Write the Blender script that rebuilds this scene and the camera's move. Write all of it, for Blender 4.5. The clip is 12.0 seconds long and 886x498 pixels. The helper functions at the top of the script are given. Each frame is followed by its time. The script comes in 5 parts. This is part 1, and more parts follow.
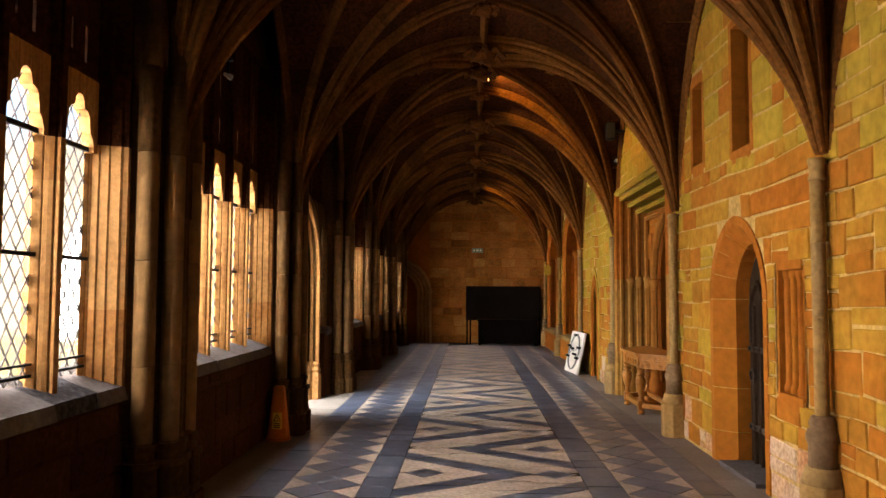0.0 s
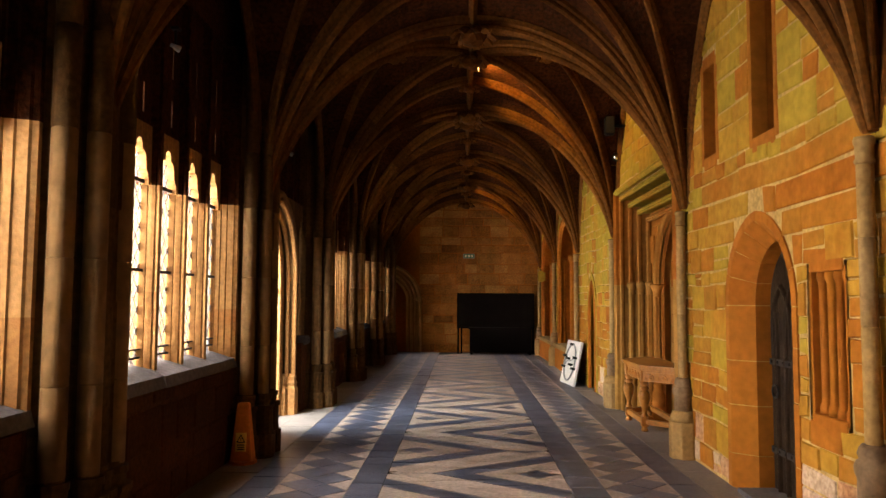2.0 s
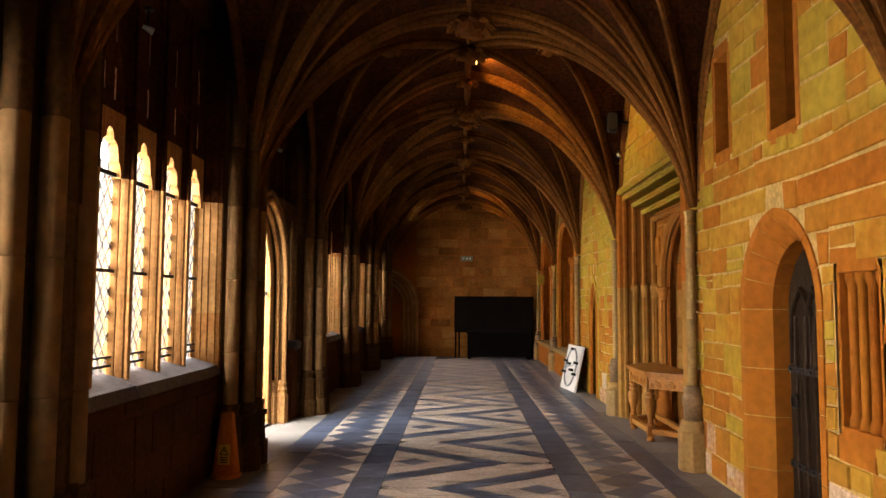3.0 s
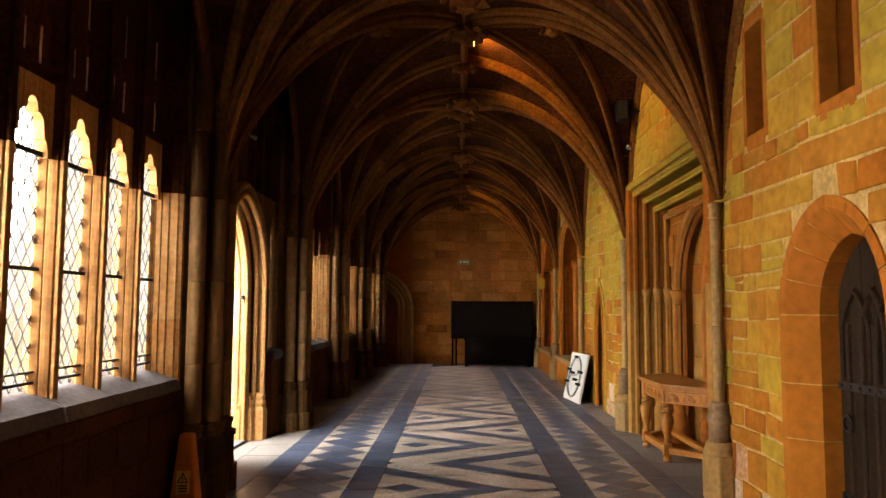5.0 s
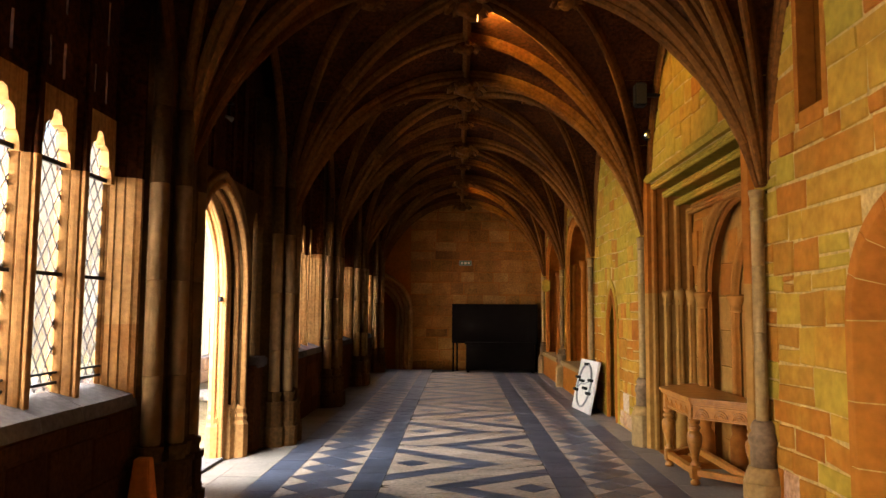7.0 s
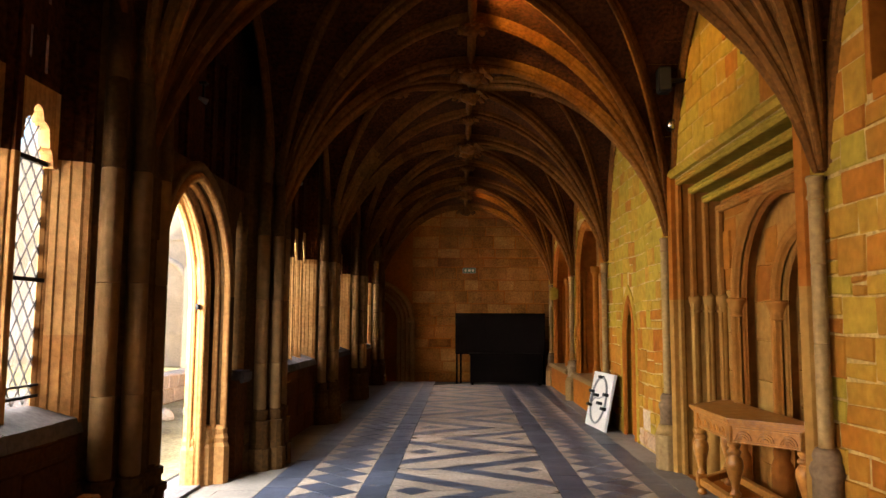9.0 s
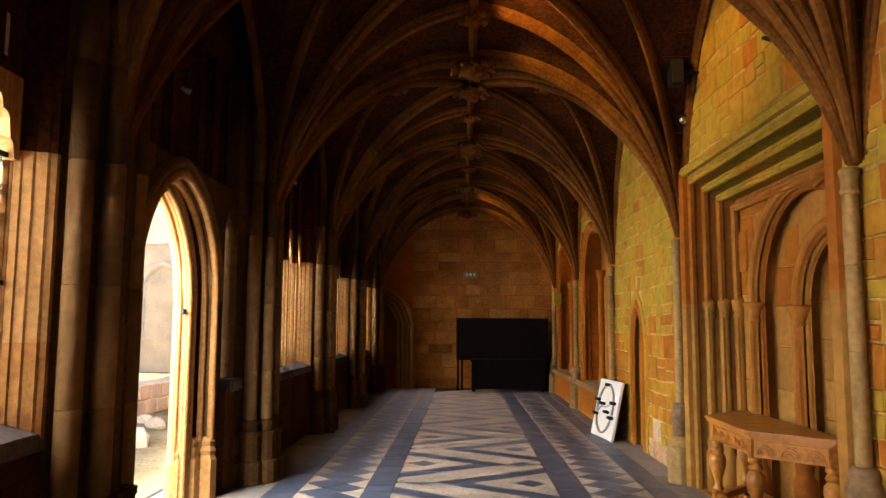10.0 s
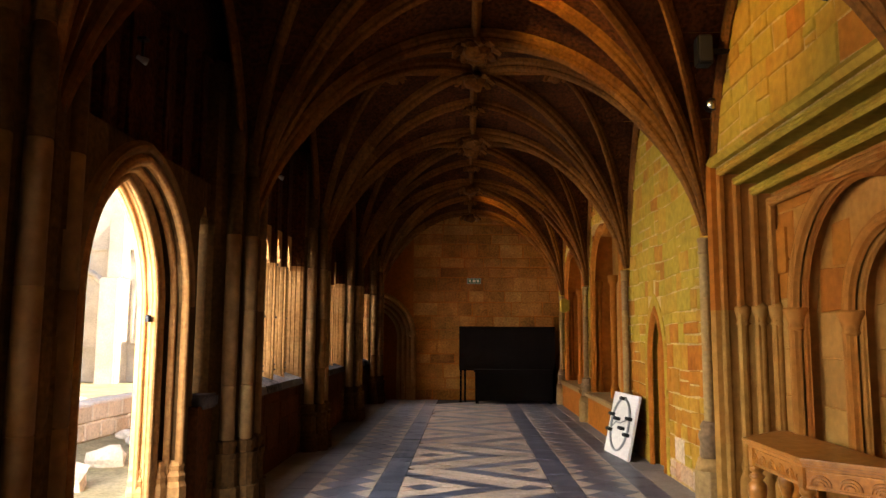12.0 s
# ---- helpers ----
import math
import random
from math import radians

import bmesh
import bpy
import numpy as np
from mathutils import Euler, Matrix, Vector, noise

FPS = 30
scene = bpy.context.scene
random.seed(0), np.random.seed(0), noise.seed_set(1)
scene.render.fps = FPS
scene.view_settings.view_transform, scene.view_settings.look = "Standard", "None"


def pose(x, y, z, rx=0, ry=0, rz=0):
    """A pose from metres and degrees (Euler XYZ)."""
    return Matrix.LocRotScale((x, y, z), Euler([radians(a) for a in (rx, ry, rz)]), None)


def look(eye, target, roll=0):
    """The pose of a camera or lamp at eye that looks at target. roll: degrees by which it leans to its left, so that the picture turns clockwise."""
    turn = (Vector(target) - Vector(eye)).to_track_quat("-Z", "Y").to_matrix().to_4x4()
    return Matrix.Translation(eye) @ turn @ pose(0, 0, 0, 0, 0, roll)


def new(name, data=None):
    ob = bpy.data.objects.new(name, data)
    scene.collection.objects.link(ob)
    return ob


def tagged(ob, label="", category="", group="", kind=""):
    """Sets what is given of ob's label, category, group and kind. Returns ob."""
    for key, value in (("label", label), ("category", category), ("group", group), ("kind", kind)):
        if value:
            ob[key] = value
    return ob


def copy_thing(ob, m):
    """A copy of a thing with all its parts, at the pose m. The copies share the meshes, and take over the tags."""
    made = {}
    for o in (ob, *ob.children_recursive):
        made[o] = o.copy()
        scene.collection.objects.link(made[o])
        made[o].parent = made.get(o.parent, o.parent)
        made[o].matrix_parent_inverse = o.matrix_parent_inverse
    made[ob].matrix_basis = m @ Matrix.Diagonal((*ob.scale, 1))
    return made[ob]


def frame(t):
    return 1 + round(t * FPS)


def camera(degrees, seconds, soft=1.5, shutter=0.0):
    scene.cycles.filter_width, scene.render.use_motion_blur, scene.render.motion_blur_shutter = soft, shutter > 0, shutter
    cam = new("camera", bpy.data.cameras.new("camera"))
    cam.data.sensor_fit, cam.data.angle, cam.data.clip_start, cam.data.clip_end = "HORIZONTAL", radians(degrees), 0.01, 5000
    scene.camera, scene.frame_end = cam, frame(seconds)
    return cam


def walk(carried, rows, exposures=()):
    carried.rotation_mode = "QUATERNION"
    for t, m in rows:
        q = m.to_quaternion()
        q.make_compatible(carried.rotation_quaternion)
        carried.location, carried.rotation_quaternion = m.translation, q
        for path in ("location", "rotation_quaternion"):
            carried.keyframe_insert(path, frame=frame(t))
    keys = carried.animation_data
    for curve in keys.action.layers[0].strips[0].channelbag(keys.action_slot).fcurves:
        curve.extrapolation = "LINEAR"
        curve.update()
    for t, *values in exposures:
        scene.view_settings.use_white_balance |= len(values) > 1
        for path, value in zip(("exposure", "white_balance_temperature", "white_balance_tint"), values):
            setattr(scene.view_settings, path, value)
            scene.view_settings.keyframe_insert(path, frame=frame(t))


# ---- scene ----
cam = camera(61.9, 12.0)
PATH = [
    (0, (0.018, -0.125, 1.55), (-0.052, 1.87, 1.667), 0.3),
    (0.5, (0.025, 0.053, 1.547), (-0.039, 2.048, 1.666), 0.3),
    (1, (0.044, 0.263, 1.544), (-0.016, 2.258, 1.669), 0.2),
    (1.5, (0.064, 0.471, 1.545), (0.009, 2.466, 1.675), 0.2),
    (2, (0.079, 0.667, 1.532), (0.027, 2.662, 1.67), 0.3),
    (2.5, (0.082, 0.872, 1.527), (0.033, 2.866, 1.671), 0.3),
    (3, (0.084, 1.066, 1.532), (0.038, 3.06, 1.679), 0.3),
    (5, (0.113, 1.898, 1.529), (0.072, 3.891, 1.69), 0.3),
    (5.5, (0.109, 2.106, 1.539), (0.068, 4.099, 1.699), 0.4),
    (6, (0.106, 2.316, 1.535), (0.065, 4.309, 1.699), 0.4),
    (6.5, (0.109, 2.529, 1.535), (0.067, 4.522, 1.701), 0.5),
    (7, (0.103, 2.728, 1.534), (0.06, 4.72, 1.703), 0.4),
    (7.2, (0.085, 2.802, 1.54), (0.043, 4.795, 1.709), 0.5),
    (9, (0.078, 3.532, 1.52), (0.028, 5.522, 1.716), 0.3),
    (9.5, (0.074, 3.723, 1.53), (0.023, 5.712, 1.731), 0.3),
    (10, (0.077, 3.919, 1.527), (0.024, 5.907, 1.736), 0.3),
    (10.5, (0.066, 4.119, 1.529), (0.013, 6.107, 1.745), 0.3),
    (11, (0.069, 4.309, 1.531), (0.013, 6.295, 1.753), 0.3),
    (11.5, (0.084, 4.493, 1.533), (0.023, 6.479, 1.76), 0.3),
    (12, (0.085, 4.693, 1.529), (0.023, 6.678, 1.761), 0.3),
]
walk(cam, [(t, look(eye, target, roll)) for t, eye, target, roll in PATH])

# ---- world, sun, large lights ----
world = bpy.data.worlds.new("sky")
scene.world = world
world.use_nodes = True
wn = world.node_tree
sky = wn.nodes.new("ShaderNodeTexSky")
sky.sky_type, sky.sun_disc = "NISHITA", False
sky.sun_elevation, sky.sun_rotation = radians(48), radians(100)
wn.links.new(sky.outputs[0], wn.nodes["Background"].inputs[0])
wn.nodes["Background"].inputs[1].default_value = 0.12
scene.view_settings.exposure = 2.05

sun = new("sun", bpy.data.lights.new("sun", "SUN"))
sun.data.energy, sun.data.angle, sun.data.color = 4.5, radians(0.5), (1.0, 0.93, 0.82)
sun.matrix_world = look((10, -2, 11), (0, 0, 0))

BAY = 3.4
PIERS = [4.7 + BAY * k for k in range(-3, 6)]      # y of the shafts and piers
XR, XL, XC = 2.34, -1.98, 0.18                     # springing lines and the ridge
Y0, Y1 = -5.5, 22.63                               # closed ends of the walk
ZS, ZC, ZT = 2.32, 4.72, 4.43                                # springing, bay crown and arch crown of the vault
WIN_Z0, WIN_SPR, GLASS_X = 1.06, 2.38, -2.31


def area(name, m, w, h, watts, colour):
    ob = new(name, bpy.data.lights.new(name, "AREA"))
    ob.data.shape, ob.data.size, ob.data.size_y, ob.data.energy, ob.data.color = "RECTANGLE", w, h, watts, colour
    ob.matrix_world = m
    return ob


DAY = (1.0, 0.88, 0.83)
WINDOW_WATTS = 185
WINDOW_BAYS = [k for k in range(len(PIERS) - 1) if k != 4]
for k in WINDOW_BAYS[2:]:
    yc = PIERS[k] + BAY / 2
    shade = (1, 1, 1, 1, 1, 0.95, 0.7, 1.1)[k]        # far bays dimmed, the last one raised to light the end wall
    area("window_daylight", look((-3.05, yc, 2.3), (-1.05, yc + 0.65, 1.6)), 3.38, 2.4, WINDOW_WATTS * shade, DAY)
area("door_daylight", look((-3.55, 9.0, 2.1), (-2.2, 10.15, 0.7)), 1.5, 2.2, 215, (0.95, 0.97, 1.0))

# ---- materials ----


def material(name, colours, rough=0.85, scale=6.0, bump=0.25, stain=0.5, metal=0.0, vary=True, fine=28.0, spec=0.06):
    """Stone, wood or metal: a ramp of colours picked piece by piece, mottled at two scales, with fine relief."""
    m = bpy.data.materials.new(name)
    m.use_nodes = True
    t = m.node_tree
    n, l = t.nodes, t.links
    b = n["Principled BSDF"]
    geo, info, tc = n.new("ShaderNodeNewGeometry"), n.new("ShaderNodeObjectInfo"), n.new("ShaderNodeNewGeometry")
    big, small = n.new("ShaderNodeTexNoise"), n.new("ShaderNodeTexNoise")
    big.inputs["Scale"].default_value, big.inputs["Detail"].default_value = scale, 6
    small.inputs["Scale"].default_value, small.inputs["Detail"].default_value = fine, 4
    for x in (big, small):
        l.new(tc.outputs["Position"], x.inputs["Vector"])
    add = n.new("ShaderNodeMath")
    add.operation = "ADD"
    l.new(geo.outputs["Random Per Island"], add.inputs[0])
    l.new(info.outputs["Random"], add.inputs[1])
    fr = n.new("ShaderNodeMath")
    fr.operation = "FRACT"
    l.new(add.outputs[0], fr.inputs[0])
    mixf = n.new("ShaderNodeMath")
    mixf.operation = "MULTIPLY_ADD"
    mixf.inputs[1].default_value = 0.5 if vary else 1.0
    l.new(big.outputs[0], mixf.inputs[0])
    sc = n.new("ShaderNodeMath")
    sc.operation = "MULTIPLY_ADD"
    sc.inputs[1].default_value, sc.inputs[2].default_value = (0.85 if vary else 0.0), (-0.16 if vary else 0.0)
    l.new(fr.outputs[0], sc.inputs[0])
    l.new(sc.outputs[0], mixf.inputs[2])
    ramp = n.new("ShaderNodeValToRGB")
    while len(ramp.color_ramp.elements) < len(colours):
        ramp.color_ramp.elements.new(0.5)
    for i, c in enumerate(colours):
        e = ramp.color_ramp.elements[i]
        e.position, e.color = i / max(1, len(colours) - 1), (*c, 1)
    l.new(mixf.outputs[0], ramp.inputs[0])
    dark = n.new("ShaderNodeMapRange")
    dark.inputs[1].default_value, dark.inputs[2].default_value = 0.3, 0.7
    dark.inputs[3].default_value, dark.inputs[4].default_value = 1.0 - stain, 1.0 + stain * 0.35
    l.new(small.outputs[0], dark.inputs[0])
    mul = n.new("ShaderNodeVectorMath")
    mul.operation = "SCALE"
    l.new(ramp.outputs[0], mul.inputs[0])
    broad = n.new("ShaderNodeTexNoise")
    broad.inputs["Scale"].default_value, broad.inputs["Detail"].default_value, broad.inputs["Roughness"].default_value = 1.7, 5, 0.62
    l.new(tc.outputs["Position"], broad.inputs["Vector"])
    worn = n.new("ShaderNodeMapRange")
    worn.inputs[1].default_value, worn.inputs[2].default_value = 0.3, 0.7
    worn.inputs[3].default_value, worn.inputs[4].default_value = 1.0 - stain * 0.7, 1.0 + stain * 0.5
    l.new(broad.outputs[0], worn.inputs[0])
    both = n.new("ShaderNodeMath")
    both.operation = "MULTIPLY"
    l.new(dark.outputs[0], both.inputs[0])
    l.new(worn.outputs[0], both.inputs[1])
    l.new(both.outputs[0], mul.inputs["Scale"])
    l.new(mul.outputs[0], b.inputs["Base Color"])
    rr = n.new("ShaderNodeMapRange")
    rr.inputs[3].default_value, rr.inputs[4].default_value = max(0.05, rough - 0.12), min(1, rough + 0.12)
    l.new(big.outputs[0], rr.inputs[0])
    l.new(rr.outputs[0], b.inputs["Roughness"])
    b.inputs["Metallic"].default_value = metal
    b.inputs["Specular IOR Level"].default_value = spec
    bp = n.new("ShaderNodeBump")
    bp.inputs["Strength"].default_value, bp.inputs["Distance"].default_value = bump, 0.011
    mx = n.new("ShaderNodeMath")
    mx.operation = "ADD"
    l.new(big.outputs[0], mx.inputs[0])
    l.new(small.outputs[0], mx.inputs[1])
    l.new(mx.outputs[0], bp.inputs["Height"])
    l.new(bp.outputs[0], b.inputs["Normal"])
    return m


ORANGE, RED, YELLOW, OLIVE, BUFF = (0.29, 0.1, 0.0115), (0.22, 0.062, 0.008), (0.32, 0.172, 0.02), (0.285, 0.187, 0.022), (0.274, 0.173, 0.0648)
AMBER = (0.28, 0.125, 0.016)
M_ASHLAR = material("sandstone_ashlar", [RED, ORANGE, AMBER, ORANGE, YELLOW, AMBER], 0.88, 2.4, 0.5, 0.22, fine=14.0, spec=0.02)
M_SALT = material("salt_bleached_stone", [(0.36, 0.155, 0.055), (0.44, 0.31, 0.2), (0.38, 0.22, 0.11)], 0.92, 7, 0.6, 0.4)
M_UPPER = material("lichened_sandstone", [AMBER, YELLOW, OLIVE, OLIVE, YELLOW], 0.9, 2.4, 0.5, 0.22, fine=14.0, spec=0.02)
M_MORTAR = material("lime_mortar", [(0.32, 0.18, 0.052), (0.44, 0.29, 0.105)], 0.95, 5, 0.4, 0.35, vary=False)
M_DRESSED = material("dressed_orange_stone", [RED, ORANGE, (0.255, 0.0788, 0.011)], 0.85, 2.2, 0.3, 0.2, fine=14.0, spec=0.02)
M_PANEL = material("recess_stone", [(0.2295, 0.0765, 0.0153), (0.2795, 0.1214, 0.02346), (0.306, 0.153, 0.03448)], 0.88, 3, 0.4, 0.2, fine=14.0, spec=0.02, vary=False)
M_SHAFT = material("worn_buff_shaft_stone", [(0.195, 0.112, 0.045), BUFF, (0.27, 0.15, 0.045)], 0.85, 5, 0.3, 0.25)
# one pier stone in two colours: shade on the bodies, window light on shafts
M_PIERSHADE = material("shaded_pier_stone", [(0.04488, 0.01938, 0.0051), (0.102, 0.05355, 0.01734), (0.06528, 0.0306, 0.00816)], 0.85, 6, 0.35, 0.4)
M_PIERLIT = material("lit_pier_shaft_stone", [(0.1228, 0.0663, 0.02601), (0.2167, 0.126, 0.04913), (0.159, 0.08619, 0.03179)], 0.8, 3, 0.2, 0.3, fine=12.0)
# the same stone above the window heads gets a dark, shaded colour instead
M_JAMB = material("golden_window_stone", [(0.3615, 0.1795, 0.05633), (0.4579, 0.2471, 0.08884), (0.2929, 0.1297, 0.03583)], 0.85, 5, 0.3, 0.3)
# dado red deepened so that its colour carries the shade under the windows
M_DADO = material("shaded_red_dado_stone", [(0.04725, 0.0147, 0.0042), (0.0784, 0.02625, 0.00735), (0.05775, 0.021, 0.00735)], 0.9, 5, 0.5, 0.4)
M_SILL = material("grey_sill_stone", [(0.0975, 0.0863, 0.0825), (0.165, 0.15, 0.143)], 0.8, 6, 0.3, 0.3)
M_BROKEN = material("broken_dark_sill_stone", [(0.03, 0.03, 0.035), (0.12, 0.115, 0.12)], 0.9, 14, 1.0, 0.6, vary=False)
M_BASE = material("brown_grey_base_stone", [(0.15, 0.09, 0.045), (0.22, 0.145, 0.075)], 0.8, 6, 0.3, 0.3)
# vault colours near black: the shade overhead is in them, ribs a step lighter
M_RIB = material("shaded_rib_stone", [(0.07522, 0.02238, 0.00361), (0.1505, 0.05793, 0.01004), (0.09928, 0.03291, 0.005015)], 0.85, 5, 0.5, 0.4)
M_SHADED = material("shaded_upper_stone", [(0.0322, 0.008316, 0.001715), (0.0644, 0.01848, 0.00392), (0.04427, 0.01232, 0.00245)], 0.9, 4, 0.9, 0.65)
M_SLATE = material("blue_grey_slate_paving", [(0.03403, 0.04034, 0.06089), (0.06481, 0.07334, 0.1021), (0.05023, 0.05458, 0.07342)], 0.38, 4, 0.12, 0.45, spec=0.5)
M_PALE = material("pale_limestone_paving", [(0.2432, 0.1845, 0.1393), (0.3686, 0.293, 0.2258), (0.3002, 0.2324, 0.1754)], 0.45, 4, 0.12, 0.45, spec=0.45)
M_FLAG = material("grey_flagstone", [(0.112, 0.0938, 0.075), (0.188, 0.161, 0.135), (0.15, 0.124, 0.101)], 0.5, 4, 0.15, 0.3, spec=0.4)
M_JOINT = material("paving_joint", [(0.03, 0.027, 0.024), (0.08, 0.07, 0.06)], 0.9, 12, 0.3, 0.4, vary=False)
M_OAK = material("polished_oak", [(0.25, 0.082, 0.011), (0.39, 0.155, 0.022), (0.31, 0.112, 0.015)], 0.36, 9, 0.12, 0.35, spec=0.3)
M_DOOR = material("dark_weathered_oak", [(0.0125, 0.007, 0.0035), (0.0275, 0.0155, 0.0075)], 0.6, 9, 0.3, 0.4)
M_IRON = material("black_iron", [(0.015, 0.015, 0.016), (0.03, 0.028, 0.027)], 0.5, 20, 0.2, 0.3, metal=0.6)
M_LEAD = material("grey_lead", [(0.09, 0.08, 0.075), (0.16, 0.15, 0.14)], 0.6, 20, 0.2, 0.3)
M_WHITE = material("white_board_paint", [(0.578, 0.544, 0.476), (0.663, 0.629, 0.561)], 0.6, 4, 0.08, 0.12)
M_RUBBER = material("black_rubber", [(0.012, 0.012, 0.012), (0.02, 0.02, 0.02)], 0.6, 20, 0.1, 0.2)
M_GREY = material("grey_metal_tube", [(0.2, 0.2, 0.2), (0.28, 0.28, 0.27)], 0.45, 20, 0.1, 0.2, metal=0.4)
M_CONE = material("orange_plastic", [(0.55, 0.16, 0.02), (0.62, 0.2, 0.03)], 0.5, 10, 0.05, 0.2)
M_STICKER = material("yellow_sticker", [(0.75, 0.5, 0.08), (0.8, 0.55, 0.1)], 0.5, 10, 0.03, 0.1)
M_EBONY = material("black_stained_wood", [(0.004, 0.003, 0.0025), (0.007, 0.005, 0.004)], 0.85, 10, 0.05, 0.1, spec=0.02)
M_BLACKPAINT = material("black_print", [(0.02, 0.018, 0.015), (0.03, 0.025, 0.02)], 0.6, 10, 0.03, 0.1)
M_GARTH = material("worn_pale_turf", [(0.24, 0.20, 0.09), (0.34, 0.28, 0.15), (0.42, 0.36, 0.24)], 0.95, 1.5, 0.6, 0.4, vary=False)
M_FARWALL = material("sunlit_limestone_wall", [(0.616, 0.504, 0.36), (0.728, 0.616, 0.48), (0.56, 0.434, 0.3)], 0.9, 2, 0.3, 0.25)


def plain(name, colour, rough=0.5, emit=0.0, trans=0.0, metal=0.0):
    m = bpy.data.materials.new(name)
    m.use_nodes = True
    b = m.node_tree.nodes["Principled BSDF"]
    b.inputs["Base Color"].default_value = (*colour, 1)
    b.inputs["Roughness"].default_value = rough
    b.inputs["Metallic"].default_value = metal
    b.inputs["Transmission Weight"].default_value = trans
    if emit:
        b.inputs["Emission Color"].default_value = (*colour, 1)
        b.inputs["Emission Strength"].default_value = emit
    return m


M_GLASS = plain("old_window_glass", (0.93, 0.95, 0.93), 0.08, trans=1.0)
M_LAMPGLOW = plain("warm_lamp_glass", (1.0, 0.5, 0.1), 0.4, emit=3)
M_SIGN = plain("green_exit_panel", (0.05, 0.12, 0.07), 0.5)
M_CHROME = plain("bright_metal", (0.6, 0.6, 0.58), 0.25, metal=1.0)

# ---- mesh helpers ----


def link(name, bm, mat, parent=None, smooth=False):
    me = bpy.data.meshes.new(name)
    bm.normal_update()
    bm.to_mesh(me)
    bm.free()
    for p in me.polygons:
        p.use_smooth = smooth
    me.materials.append(mat)
    ob = new(name, me)
    if parent:
        ob.parent = parent
    return ob


def part(name, bm, mat, parent, label="", smooth=False):
    ob = link(name, bm, mat, parent, smooth)
    return tagged(ob, label)


def thing(name, label, category, group="", at=(0, 0, 0), kind=""):
    ob = new(name)
    ob.location = at
    ob.empty_display_size = 0.1
    return tagged(ob, label, category, group, kind)


def hexa(bm, c):
    """A block from eight corners: bottom four round, top four round."""
    v = [bm.verts.new(p) for p in c]
    for f in ((3, 2, 1, 0), (4, 5, 6, 7), (0, 1, 5, 4), (1, 2, 6, 5), (2, 3, 7, 6), (3, 0, 4, 7)):
        bm.faces.new([v[i] for i in f])
    return v


def box(bm, x0, x1, y0, y1, z0, z1):
    return hexa(bm, [(x0, y0, z0), (x1, y0, z0), (x1, y1, z0), (x0, y1, z0), (x0, y0, z1), (x1, y0, z1), (x1, y1, z1), (x0, y1, z1)])


def soft_box(x0, x1, y0, y1, z0, z1, r=0.01, seg=2):
    bm = bmesh.new()
    box(bm, x0, x1, y0, y1, z0, z1)
    bmesh.ops.bevel(bm, geom=bm.edges[:], offset=r, segments=seg, affect="EDGES")
    return bm


def prism(bm, pts, z0, z1, taper=1.0, centre=(0, 0)):
    """A plan outline raised from z0 to z1."""
    n = len(pts)
    lo = [bm.verts.new((x, y, z0)) for x, y in pts]
    hi = [bm.verts.new((centre[0] + (x - centre[0]) * taper, centre[1] + (y - centre[1]) * taper, z1)) for x, y in pts]
    bm.faces.new(hi)
    bm.faces.new(lo[::-1])
    for i in range(n):
        bm.faces.new((lo[i], lo[(i + 1) % n], hi[(i + 1) % n], hi[i]))


def lathe(bm, profile, cx, cy, seg=20, a0=0.0, a1=2 * math.pi):
    """A turned form round the upright axis at (cx, cy) from (radius, z) pairs."""
    full = abs(a1 - a0 - 2 * math.pi) < 1e-6
    cnt = seg if full else seg + 1
    rings = [[bm.verts.new((cx + r * math.cos(a0 + (a1 - a0) * i / seg), cy + r * math.sin(a0 + (a1 - a0) * i / seg), z)) for i in range(cnt)] for r, z in profile]
    for lo, hi in zip(rings, rings[1:]):
        for i in range(cnt if full else cnt - 1):
            j = (i + 1) % cnt
            bm.faces.new((lo[i], lo[j], hi[j], hi[i]))
    if full:
        bm.faces.new(rings[-1])
        bm.faces.new(rings[0][::-1])


def sweep(bm, path, normal, section, closed=True, flip=1.0, scale=None):
    """A section of (u, v) carried along a flat path: v along the path plane's normal, u square to the path within its plane."""
    N = Vector(normal).normalized()
    P = [Vector(p) for p in path]
    rows = []
    for i, p in enumerate(P):
        if i in (0, len(P) - 1):
            T = (P[1] - P[0] if i == 0 else P[-1] - P[-2]).normalized()
            k = 1.0
        else:
            ta, tb = (p - P[i - 1]).normalized(), (P[i + 1] - p).normalized()
            T = (ta + tb).normalized()
            k = 1.0 / max(0.5, T.dot(ta))
        U = T.cross(N) * flip
        f = scale[i] if scale else 1.0
        rows.append([bm.verts.new(p + U * u * k * f + N * v * f) for u, v in section])
    m = len(section)
    for a, b in zip(rows, rows[1:]):
        for j in range(m if closed else m - 1):
            q = (j + 1) % m
            bm.faces.new((a[j], a[q], b[q], b[j]))
    if closed:
        bm.faces.new(rows[0][::-1])
        bm.faces.new(rows[-1])


def bridge(bm, rows, caps=True):
    """Skin between rows of points, each row a closed section."""
    vs = [[bm.verts.new(p) for p in r] for r in rows]
    m = len(vs[0])
    for a, b in zip(vs, vs[1:]):
        for j in range(m):
            bm.faces.new((a[j], a[(j + 1) % m], b[(j + 1) % m], b[j]))
    if caps:
        bm.faces.new(vs[0][::-1])
        bm.faces.new(vs[-1])
    bmesh.ops.recalc_face_normals(bm, faces=bm.faces[:])


